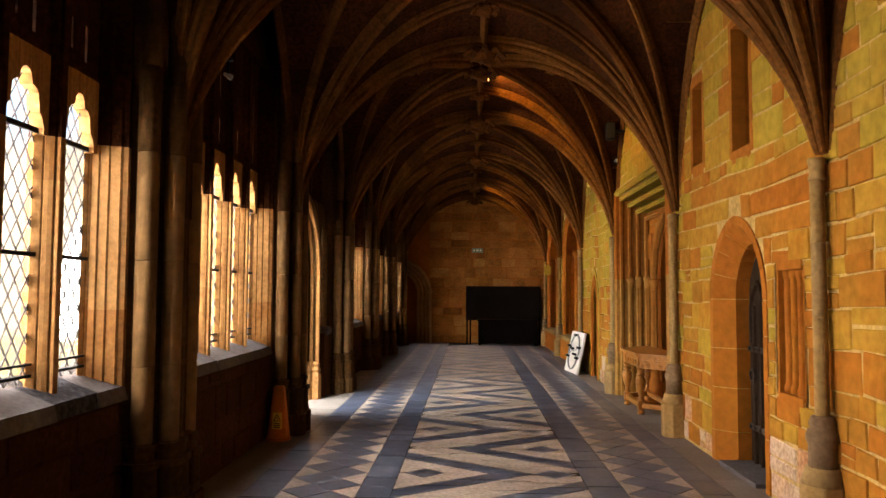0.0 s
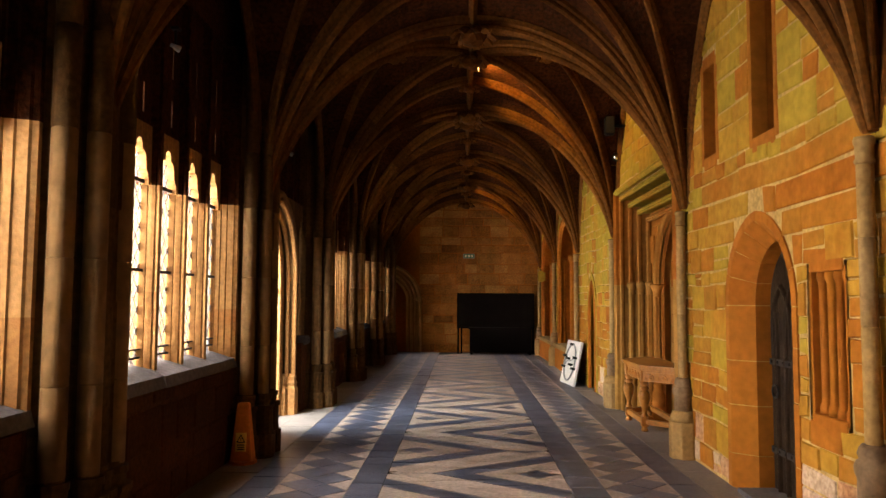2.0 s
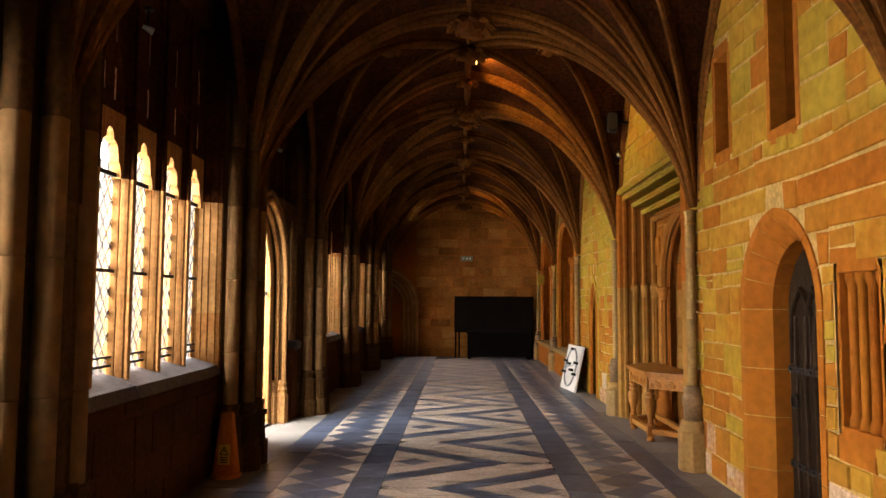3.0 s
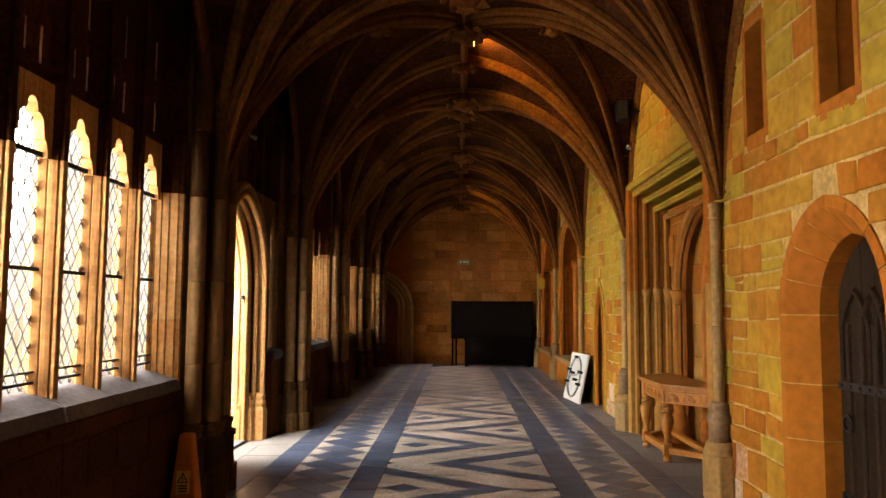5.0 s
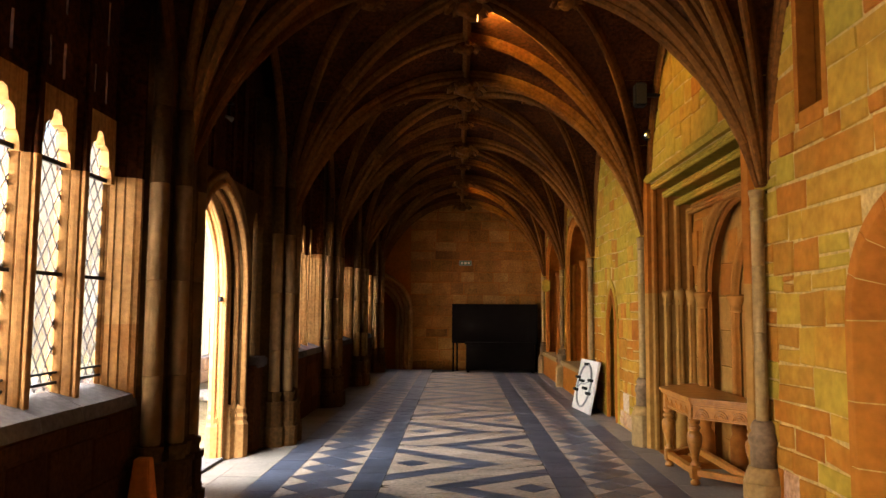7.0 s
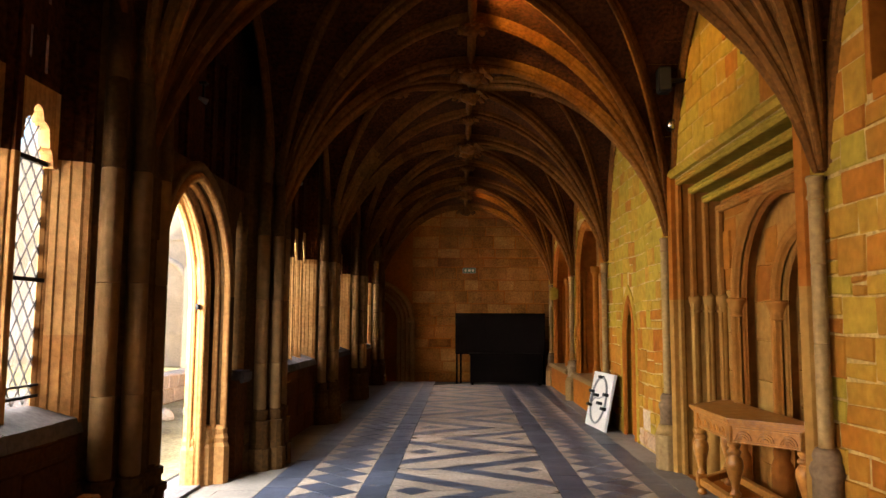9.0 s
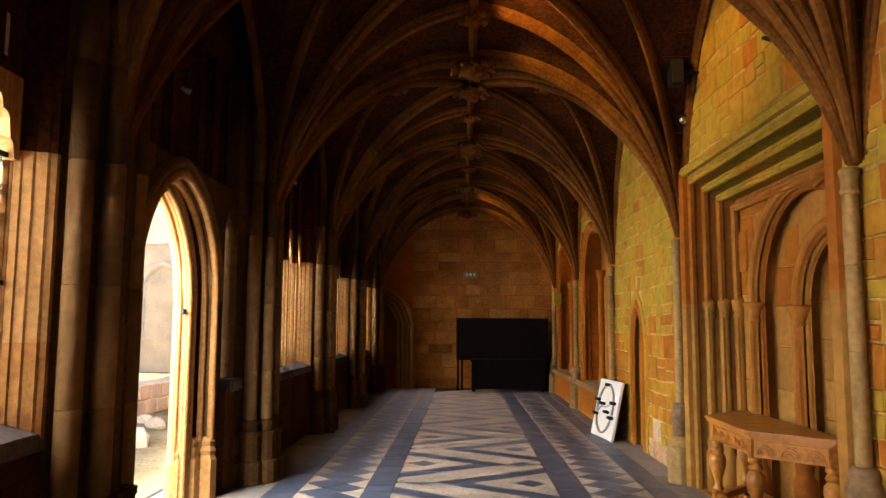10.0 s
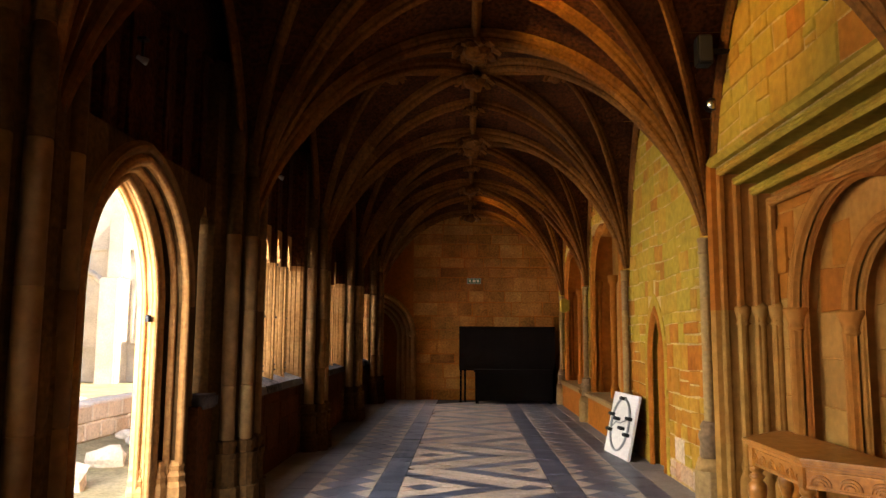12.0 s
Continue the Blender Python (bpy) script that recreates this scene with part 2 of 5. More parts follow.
def arch_rise(w, h, d):
    """Height above the springing of a two-centred arch of half width w and rise h at distance d from its middle."""
    R = (w * w + h * h) / (2 * w)
    return math.sqrt(max(0.0, R * R - (min(abs(d), w) + R - w) ** 2))


def arch_path(x, yc, w, z0, spring, rise, n=12):
    left = [(x, yc - w * math.cos(math.pi / 2 * i / n), spring + arch_rise(w, rise, w * math.cos(math.pi / 2 * i / n))) for i in range(n + 1)]
    right = [(x, 2 * yc - p[1], p[2]) for p in left[-2::-1]]
    return [(x, yc - w, z0)] + left + right + [(x, yc + w, z0)]


def roll_section(size, deep):
    """Half round roll with fillets, lying on the face."""
    pts = [(-size, 0.0)]
    for i in range(7):
        a = math.pi * i / 6
        pts.append((-size * 0.8 * math.cos(a), deep * (0.25 + 0.75 * math.sin(a))))
    return pts + [(size, 0.0)]


def wall_strips(bm, x0, x1, y0, y1, z0, z1, holes):
    """A wall between x0 and x1, cut by holes (ya, yb, bottom, top) where top is a function of y."""
    cuts = {y0, y1}
    for ya, yb, zb, top, n in holes:
        cuts |= {ya + (yb - ya) * i / n for i in range(n + 1)}
    ys = sorted(c for c in cuts if y0 <= c <= y1)
    for a, b in zip(ys, ys[1:]):
        mid = (a + b) / 2
        spans = sorted((zb, top(a if a > ya + 1e-6 else a + 1e-6), top(b if b < yb - 1e-6 else b - 1e-6)) for ya, yb, zb, top, n in holes if ya < mid < yb)
        lo_a = lo_b = z0
        for zb, ta, tb in spans:
            if zb > lo_a + 1e-4:
                hexa(bm, [(x0, a, lo_a), (x1, a, lo_a), (x1, b, lo_b), (x0, b, lo_b), (x0, a, zb), (x1, a, zb), (x1, b, zb), (x0, b, zb)])
            lo_a, lo_b = ta, tb
        hexa(bm, [(x0, a, lo_a), (x1, a, lo_a), (x1, b, lo_b), (x0, b, lo_b), (x0, a, z1), (x1, a, z1), (x1, b, z1), (x0, b, z1)])


# ---- large structure ----
# vault


def g(r):
    return max(0.0, 1 - (1 - r) ** 2) ** 0.58


def vault_point(xs, ys, a, b, drop=0.0):
    """Place on the vault over the quarter bay that springs at (xs, ys): a towards the ridge, b towards the middle of the bay."""
    sx = 1 if xs < XC else -1
    A = abs(XC - xs)
    r = max(abs(a), abs(b))
    side = min(1.0, abs(b) / max(abs(a), 1e-6))
    crown = ZT + (ZC - ZT) * math.sin(math.pi / 2 * side)
    return xs + sx * A * a, ys + b * BAY / 2, ZS + (crown - ZS) * g(r) - drop


def ridge_z(y):
    """Height of the ridge at y."""
    b = abs((y - PIERS[0] + BAY / 2) % BAY - BAY / 2) / (BAY / 2)
    return ZT + (ZC - ZT) * math.sin(math.pi / 2 * b)


ceiling = tagged(new("ceiling"), "ribbed sandstone vault with carved bosses, shade put into its colour", "vaulted ceiling", kind="structure")
bm = bmesh.new()
web_rnd = random.Random(17)
for ys in PIERS + [PIERS[-1] + BAY]:
    for xs in (XL, XR):
        for way in (-1, 1):
            if (ys == PIERS[0] and way < 0) or (ys > PIERS[-1] + 1 and way > 0):
                continue
            n, grid = 14, []
            for i in range(n + 1):
                r = 1 - math.cos(math.pi / 2 * i / n)
                row = []
                for j in range(49):
                    s = j / 24
                    a, b = (1, s) if s <= 1 else (2 - s, 1)
                    row.append(vault_point(xs, ys, a * r, way * b * r))
                grid.append(row)
            for i in range(n):
                j = 0
                while j < 48:                      # each run of faces is a stone of the web
                    e = min(48, j + web_rnd.choice((4, 5, 6, 8)))
                    up = Vector((0, 0, web_rnd.uniform(0.0, 0.007)))
                    lo = [bm.verts.new(Vector(grid[i][q]) + up) for q in range(j, e + 1)]
                    hi = [bm.verts.new(Vector(grid[i + 1][q]) + up) for q in range(j, e + 1)]
                    for q in range(e - j):
                        bm.faces.new((lo[q], lo[q + 1], hi[q + 1], hi[q]))
                    j = e
part("web", bm, M_SHADED, ceiling)

RIB = [(0.0, -0.075), (0.06, -0.07), (0.085, -0.045), (0.1, -0.042), (0.115, -0.05), (0.15, -0.045), (0.175, -0.018), (0.185, 0.0)]
RIB = RIB + [(u, -v) for u, v in RIB[-2::-1]]
RIB = [(u * 0.78, v * 0.85) for u, v in RIB]
SLIM = [(u * 0.8, v * 0.72) for u, v in RIB]


def rib_mesh(xs, plan, sec):
    """A rib from the springing to a point of the plan (a, b), in coordinates from the pier's y."""
    bm = bmesh.new()
    a1, b1 = plan
    n = 18
    pts, size = [], []
    for i in range(n + 1):
        size.append(0.5 + 0.5 * min(1.0, i / 7))
        r = 0.004 + 0.996 * (1 - math.cos(math.pi / 2 * i / n))
        pts.append(vault_point(xs, 0, a1 * r, b1 * r, -0.01))
    d = Vector((pts[-1][0] - pts[0][0], pts[-1][1] - pts[0][1], 0))
    N = Vector((-d.y, d.x, 0)).normalized()
    cuts = [0, 3, 6, 8, 10, 12, 14, 16, n]
    for p, q in zip(cuts, cuts[1:]):               # one voussoir after another
        sweep(bm, pts[p:q + 1], N, sec, scale=size[p:q + 1], flip=-1)
    bmesh.ops.recalc_face_normals(bm, faces=bm.faces[:])
    me = bpy.data.meshes.new("rib")
    bm.to_mesh(me)
    bm.free()
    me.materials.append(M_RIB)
    return me


def shared(name, me, parent, loc):
    ob = new(name, me)
    ob.parent, ob.location = parent, loc
    return ob


PLANS = [((1, 0), RIB), ((1, 0.45), SLIM), ((1, 1), RIB), ((0.55, 1), SLIM), ((0.03, 1), SLIM)]
for xs in (XL, XR):
    for (a, b), sec in PLANS:
        for way in ((-1, 1) if b else (1,)):
            me = rib_mesh(xs, (a, b * way), sec)
            for ys in PIERS + [PIERS[-1] + BAY]:
                if ys > PIERS[-1] and b and way > 0:
                    continue
                if ys == PIERS[0] and b and way < 0:
                    continue
                if ys > Y1 + 0.5 and not b:
                    continue
                shared("rib", me, ceiling, (0, ys, 0))
bm = bmesh.new()
sweep(bm, [(XC, Y0 + (Y1 - Y0) * i / 160, ridge_z(Y0 + (Y1 - Y0) * i / 160) + 0.01) for i in range(161)], (1, 0, 0), SLIM, flip=1)
bmesh.ops.recalc_face_normals(bm, faces=bm.faces[:])
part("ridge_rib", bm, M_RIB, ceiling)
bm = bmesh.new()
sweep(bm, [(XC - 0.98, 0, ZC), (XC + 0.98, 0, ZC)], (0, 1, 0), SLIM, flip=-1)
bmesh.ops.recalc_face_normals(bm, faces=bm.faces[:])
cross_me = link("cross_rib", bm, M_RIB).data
bpy.data.objects.remove(bpy.data.objects["cross_rib"])
for ys in PIERS[:-1]:
    shared("cross_rib", cross_me, ceiling, (0, ys + BAY / 2, 0))


def boss_mesh(r):
    """A carved boss: a rounded heart with curled leaves round it."""
    rnd = random.Random(5)
    bm = bmesh.new()
    bmesh.ops.create_icosphere(bm, subdivisions=2, radius=r * 0.55, matrix=Matrix.Diagonal((1, 1, 0.7, 1)))
    for i in range(9):
        a = 2 * math.pi * i / 9
        m = Matrix.Rotation(a, 4, "Z") @ Matrix.Translation((r * 0.72, 0, 0.02)) @ Matrix.Rotation(rnd.uniform(0.2, 0.9), 4, "Y") @ Matrix.Diagonal((1.3, 0.8, 0.5, 1))
        bmesh.ops.create_icosphere(bm, subdivisions=1, radius=r * rnd.uniform(0.26, 0.36), matrix=m)
    for v in bm.verts:
        v.co += noise.noise_vector(v.co * 25) * r * 0.12
    me = bpy.data.meshes.new("boss")
    bm.to_mesh(me)
    bm.free()
    me.materials.append(M_RIB)
    return me


BIG, SMALL = boss_mesh(0.25), boss_mesh(0.16)
for ys in PIERS:
    shared("boss", BIG, ceiling, (XC, ys, ZT - 0.2))
    if ys < PIERS[-1]:
        shared("boss", BIG, ceiling, (XC, ys + BAY / 2, ZC - 0.19))
        for q in (0.225, 0.775):
            shared("boss", SMALL, ceiling, (XC, ys + BAY * q, ridge_z(ys + BAY * q) - 0.17))
        for s in (-0.97, 0.97):
            shared("boss", SMALL, ceiling, (XC + s, ys + BAY / 2, ZC - 0.15))

# unseen block above the vault, added to keep sunlight out of the walk
bm = bmesh.new()
box(bm, -2.6, 2.9, Y0 - 0.5, Y1 + 0.5, 4.75, 5.4)
roof = tagged(link("roof", bm, M_SHADED), "unseen roof block added over the walk to stop the sun", "roof", kind="structure")

# right wall with its openings: (y from, y to, bottom, top as a function of y, strips)
DOOR = dict(yc=6.38, w=0.44, spring=1.5, rise=0.5)
LANCET = dict(yc=13.6, w=0.34, spring=1.25, rise=0.62)


def arch_top(d):
    return lambda y: d["spring"] + arch_rise(d["w"], d["rise"], y - d["yc"])


def flat(z):
    return lambda y: z


def hole(d, grow=0.0):
    big = dict(d, w=d["w"] + grow, rise=d["rise"] + grow)
    return (big["yc"] - big["w"], big["yc"] + big["w"], 0.0, arch_top(big), 20)


RECESS = (8.42, 11.28, 0.0, flat(3.02), 1)
BIG_ARCH = dict(yc=9.42, w=1.22, spring=1.74, rise=0.9)
SMALL_ARCH = dict(yc=9.42, w=0.7, spring=1.7, rise=0.62)
BENCH_A, BENCH_B = (15.3, 17.9, 0.5, flat(3.3), 1), (18.75, 21.35, 0.5, flat(3.3), 1)
RIGHT_HOLES = [
    hole(DOOR, 0.165), hole(LANCET, 0.055),
    (7.22, 7.55, 2.85, flat(3.68), 1),
    (5.99, 6.41, 2.79, flat(3.9), 1),
    (5.08, 5.55, 0.8, flat(1.75), 1),
    RECESS, BENCH_A, BENCH_B,
]


wall_right = tagged(new("wall_right"), "coursed orange and yellow sandstone wall with pale mortar", "wall", kind="structure")
for xa, xb, holes, mat, name in ((0.0, 0.012, RIGHT_HOLES, M_MORTAR, "mortar_bed"), (0.012, 0.36, RIGHT_HOLES, M_DRESSED, "wall_body"), (0.36, 0.52, [hole(BIG_ARCH)], M_PANEL, "recess_wall"),
                                 (0.52, 0.68, [hole(SMALL_ARCH)], M_PANEL, "recess_wall"), (0.68, 1.0, [], M_PANEL, "wall_core")):
    bm = bmesh.new()
    wall_strips(bm, XR + xa, XR + xb, Y0, Y1, -0.1, 4.8, holes)
    part(name, bm, mat, wall_right)

# end walls
wall_end = tagged(new("wall_end"), "dim coursed sandstone end wall", "wall", kind="structure")
bm = bmesh.new()
box(bm, -4.2, 3.2, Y1, Y1 + 0.4, -0.1, 4.9)
part("mortar_bed", bm, M_DRESSED, wall_end)
wall_back = tagged(new("wall_back"), "plain stone wall that closes the walk", "wall", kind="structure")
bm = bmesh.new()
box(bm, -4.2, 3.2, Y0 - 0.4, Y0, -0.1, 4.9)
part("stonework", bm, M_DRESSED, wall_back)

# left wall: dado, windows and piers
DADO_X = -2.12
wall_left = tagged(new("wall_left"), "red sandstone wall below the traceried windows, shade put into its colour", "wall", kind="structure")
bm = bmesh.new()
for k in WINDOW_BAYS:
    box(bm, DADO_X - 0.4, DADO_X, PIERS[k] + 0.2, PIERS[k + 1] - 0.2, -0.1, 0.93)
box(bm, DADO_X - 0.4, DADO_X, 10.83, 11.3, -0.1, 0.93)
box(bm, DADO_X - 0.4, DADO_X, 8.3, 8.75, -0.1, 0.93)
box(bm, DADO_X - 0.4, DADO_X, PIERS[-1] + 0.2, Y1, -0.1, 4.8)
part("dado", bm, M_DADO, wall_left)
# wall over the windows, with its shade put into the colour
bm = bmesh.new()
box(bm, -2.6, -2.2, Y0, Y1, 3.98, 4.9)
part("upper_wall", bm, M_SHADED, wall_left)


def pier_outline(s=1.0, grow=0.0):
    """Plan of a clustered pier: three shafts on the corridor side between hollows."""
    pts = []

    def bulge(cx, cy, r, a0, a1, n=7):
        for i in range(n):
            a = a0 + (a1 - a0) * i / (n - 1)
            pts.append((cx + r * math.cos(a), cy + r * math.sin(a)))
    e = grow
    for sgn in (-1, 1):
        half = []
        pts.clear()
        half += [(-2.335, 0.37 + e), (-2.15, 0.37 + e), (-2.13 + e, 0.34)]
        half += [(-2.11 + e * 0.4, 0.31 + e * 0.4), (-2.07 + e * 0.4, 0.29 + e * 0.4)]
        bulge(-2.0, 0.27, 0.055 + e, math.pi * 0.85, -math.pi * 0.2)
        half += pts[:]
        pts.clear()
        half += [(-1.985 + e * 0.5, 0.19), (-1.965 + e * 0.5, 0.17)]
        bulge(-1.885, 0.14, 0.055 + e, math.pi * 0.85, -math.pi * 0.2)
        half += pts[:]
        pts.clear()
        half += [(-1.88 + e, 0.07), (-1.875 + e, 0.05), (-1.86 + e, 0.04), (-1.855 + e, 0.0)]
        if sgn < 0:
            low = [(x, -y) for x, y in half]
        else:
            pts[:] = low + half[-2::-1]
    return pts


def octo(cx, cy, rx, ry):
    return [(cx + rx * math.cos(math.pi / 8 + math.pi / 4 * i), cy + ry * math.sin(math.pi / 8 + math.pi / 4 * i)) for i in range(8)]


def build_pier():
    p = tagged(new("clustered_pier"), "clustered stone pier with slender shafts on a moulded base, coloured lit and shaded", "pier", "piers between the windows", "structure")
    z = 0.62
    rnd = random.Random(3)
    while z < 3.9:
        h = rnd.uniform(0.38, 0.6)
        bm = bmesh.new()
        prism(bm, pier_outline(grow=rnd.uniform(-0.004, 0.004)), z, z + h)
        bmesh.ops.recalc_face_normals(bm, faces=bm.faces[:])
        part("drum", bm, M_PIERSHADE, p)
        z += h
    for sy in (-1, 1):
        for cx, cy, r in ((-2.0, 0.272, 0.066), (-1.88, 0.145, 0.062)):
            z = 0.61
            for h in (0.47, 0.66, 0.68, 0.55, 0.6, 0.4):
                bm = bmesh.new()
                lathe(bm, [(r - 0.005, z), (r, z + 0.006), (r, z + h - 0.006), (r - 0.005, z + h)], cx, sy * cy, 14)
                # lit colour up to 2.3 m, the shaded one above it
                part("shaft", bm, M_PIERLIT if z < 2.3 else M_PIERSHADE, p, "slender worn shaft drum", smooth=True)
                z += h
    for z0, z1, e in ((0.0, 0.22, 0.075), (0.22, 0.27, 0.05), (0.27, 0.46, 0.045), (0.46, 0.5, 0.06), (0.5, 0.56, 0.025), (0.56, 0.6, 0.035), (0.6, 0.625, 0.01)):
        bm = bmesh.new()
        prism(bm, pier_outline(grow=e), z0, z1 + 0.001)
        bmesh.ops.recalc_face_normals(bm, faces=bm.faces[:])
        part("base_moulding", bm, M_PIERSHADE, p)
    return p


pier = build_pier()
pier.location = (0, PIERS[0], 0)
for ys in PIERS[1:]:
    copy_thing(pier, Matrix.Translation((0, ys, 0)))

# windows
LIGHT, NLIGHT = 0.525, 4
HALF = 0.17


def head_top(dy):
    """Top of a cusped light at dy from its middle, above the springing."""
    best = 0.0
    for c, z, r in ((-0.083, 0.03, 0.087), (0.083, 0.03, 0.087), (-0.055, 0.17, 0.07), (0.055, 0.17, 0.07), (0.0, 0.27, 0.05)):
        if abs(dy - c) < r:
            best = max(best, z + math.sqrt(r * r - (dy - c) ** 2))
    return best


def mullion_plan(nose=0.028, wide=0.09, deep=0.75):
    half = [(-2.148, nose * 0.5), (-2.152, nose * 0.9), (-2.164, nose), (-2.176, nose * 0.9), (-2.18, 0.02), (-2.188, 0.02), (-2.19, 0.036), (-2.215, 0.05), (-2.24, 0.06), (-2.248, 0.056), (-2.255, 0.066), (-2.30, wide), (-2.315, wide), (-2.33, 0.03), (-2.40, 0.03)]
    half = [(-2.31 + (x + 2.31) * deep, y) for x, y in half]
    return [(x, -y) for x, y in half] + [(x, y) for x, y in half[::-1]]


def window_bay(name, y_mid, lights, label):
    w = tagged(new(name), label, "window", kind="structure")
    w.location = (0, y_mid, 0)
    span = lights * LIGHT
    # mullions and jambs
    for i in range(lights + 1):
        yy = -span / 2 + i * LIGHT
        edge = i in (0, lights)
        zz = 0.96
        rnd = random.Random(i * 7 + lights)
        while zz < WIN_SPR - 0.02:
            h = min(rnd.uniform(0.35, 0.75), WIN_SPR - zz)
            bm = bmesh.new()
            prism(bm, [(x, y + yy) for x, y in mullion_plan(deep=0.3 if edge else 0.75)], zz, zz + h)
            bmesh.ops.recalc_face_normals(bm, faces=bm.faces[:])
            part("jamb_stone" if edge else "mullion", bm, M_JAMB, w)
            zz += h
        # bars above the springing: same stone, painted as if in shade
        bm = bmesh.new()
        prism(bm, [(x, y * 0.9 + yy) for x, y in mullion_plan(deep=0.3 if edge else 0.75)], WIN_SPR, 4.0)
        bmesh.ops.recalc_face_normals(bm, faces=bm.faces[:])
        part("tracery_bar", bm, M_SHADED, w)
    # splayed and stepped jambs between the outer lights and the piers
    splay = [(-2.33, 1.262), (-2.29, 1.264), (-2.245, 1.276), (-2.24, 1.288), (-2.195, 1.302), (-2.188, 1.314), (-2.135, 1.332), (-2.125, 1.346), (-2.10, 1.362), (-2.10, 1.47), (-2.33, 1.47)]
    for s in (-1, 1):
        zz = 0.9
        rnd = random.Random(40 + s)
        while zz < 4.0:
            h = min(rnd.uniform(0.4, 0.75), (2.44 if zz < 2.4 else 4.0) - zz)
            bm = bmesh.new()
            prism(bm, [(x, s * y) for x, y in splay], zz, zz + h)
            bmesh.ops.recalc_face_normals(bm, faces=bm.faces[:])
            # one jamb stone throughout, coloured as shaded from 2.4 m up
            part("splay_stone", bm, M_JAMB if zz < 2.4 else M_SHADED, w)
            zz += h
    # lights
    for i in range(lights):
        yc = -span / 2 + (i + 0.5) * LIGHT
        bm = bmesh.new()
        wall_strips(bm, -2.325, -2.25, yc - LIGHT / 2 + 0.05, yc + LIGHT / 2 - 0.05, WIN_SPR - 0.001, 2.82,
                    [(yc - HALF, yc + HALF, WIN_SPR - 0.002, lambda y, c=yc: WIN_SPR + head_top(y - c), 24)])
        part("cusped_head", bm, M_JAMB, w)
        # panel over the light, its shade given by the dark colour
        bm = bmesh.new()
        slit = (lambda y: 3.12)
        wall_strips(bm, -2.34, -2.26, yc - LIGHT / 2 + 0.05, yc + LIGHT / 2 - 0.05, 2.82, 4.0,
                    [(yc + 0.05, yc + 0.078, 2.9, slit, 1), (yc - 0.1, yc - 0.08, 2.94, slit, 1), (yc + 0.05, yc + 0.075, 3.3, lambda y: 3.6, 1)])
        part("tracery_panel", bm, M_SHADED, w)
        # glass with lead lattice
        bm = bmesh.new()
        box(bm, GLASS_X - 0.004, GLASS_X, yc - HALF - 0.03, yc + HALF + 0.03, WIN_Z0 - 0.02, 2.72)
        pane = part("pane", bm, M_GLASS, w)
        pane.visible_shadow = False
        bm = bmesh.new()
        dy, dz, t = 0.1, 0.155, 0.0038
        lo, hi = yc - HALF, yc + HALF
        z_lo, z_hi = WIN_Z0, 2.68
        for sgn in (-1, 1):
            c = -8
            while c < 40:
                # line z = z_lo + c*dz + sgn*(y-yc)*dz/dy
                f = lambda y: z_lo + c * dz + sgn * (y - yc) * dz / dy
                pts = []
                for y in (lo, hi):
                    pts.append((y, f(y)))
                (ya, za), (yb, zb) = pts
                def cut(z):
                    return yc + (z - z_lo - c * dz) * dy / dz * sgn
                if za > zb:
                    (ya, za), (yb, zb) = (yb, zb), (ya, za)
                if zb > z_lo and za < z_hi:
                    if za < z_lo:
                        ya, za = cut(z_lo), z_lo
                    if zb > z_hi:
                        yb, zb = cut(z_hi), z_hi
                    hexa(bm, [(GLASS_X + 0.001, ya - t, za), (GLASS_X + 0.009, ya - t, za), (GLASS_X + 0.009, ya + t, za), (GLASS_X + 0.001, ya + t, za),
                              (GLASS_X + 0.001, yb - t, zb), (GLASS_X + 0.009, yb - t, zb), (GLASS_X + 0.009, yb + t, zb), (GLASS_X + 0.001, yb + t, zb)])
                c += 1
        part("lead_lattice", bm, M_LEAD, w, "diamond lead lattice")
        for zb, tt in ((1.74, 0.011), (2.40, 0.014), (1.1, 0.008), (1.16, 0.006)):
            bm = bmesh.new()
            box(bm, GLASS_X + 0.01, GLASS_X + 0.03, yc - HALF - 0.03, yc + HALF + 0.03, zb - tt, zb + tt)
            part("saddle_bar", bm, M_IRON, w, "black iron bar")
        bm = bmesh.new()
        for s in (-1, 1):
            for q in range(9):
                zz = WIN_Z0 + 0.08 + q * 0.15
                box(bm, GLASS_X + 0.002, GLASS_X + 0.01, yc + s * (HALF - 0.006) - 0.004, yc + s * (HALF - 0.006) + 0.004, zz, zz + 0.03)
        part("glazing_clip", bm, M_LEAD, w)
    # sloping sill stones
    rnd = random.Random(int(y_mid * 10))
    y = -span / 2 - 0.12
    while y < span / 2 + 0.1:
        b = min(y + rnd.uniform(0.4, 0.62), span / 2 + 0.13)
        bm = bmesh.new()
        e = rnd.uniform(-0.008, 0.008)
        hexa(bm, [(-2.42, y, 0.88), (-2.08 + e, y, 0.88), (-2.08 + e, b - 0.006, 0.88), (-2.42, b - 0.006, 0.88),
                  (-2.42, y, 1.09), (-2.10 + e, y, 0.965), (-2.10 + e, b - 0.006, 0.965), (-2.42, b - 0.006, 1.09)])
        if rnd.random() < 0.22:
            part("sill_stone", bm, M_BROKEN, w, "broken dark sill stone")
        else:
            part("sill_stone", bm, M_SILL, w, "sloping grey sill stone")
        y = b
    return w


for n, k in enumerate(WINDOW_BAYS):
    window_bay(f"window_{n + 1}", PIERS[k] + BAY / 2, 5, "five-light cusped stone window with diamond leaded glass")

# floor
floor = tagged(new("floor"), "slate and limestone floor laid in chevrons and triangles", "floor", kind="structure")
bm = bmesh.new()
box(bm, -2.75, XR + 0.5, Y0, Y1, -0.2, -0.004)
part("bedding", bm, M_JOINT, floor)
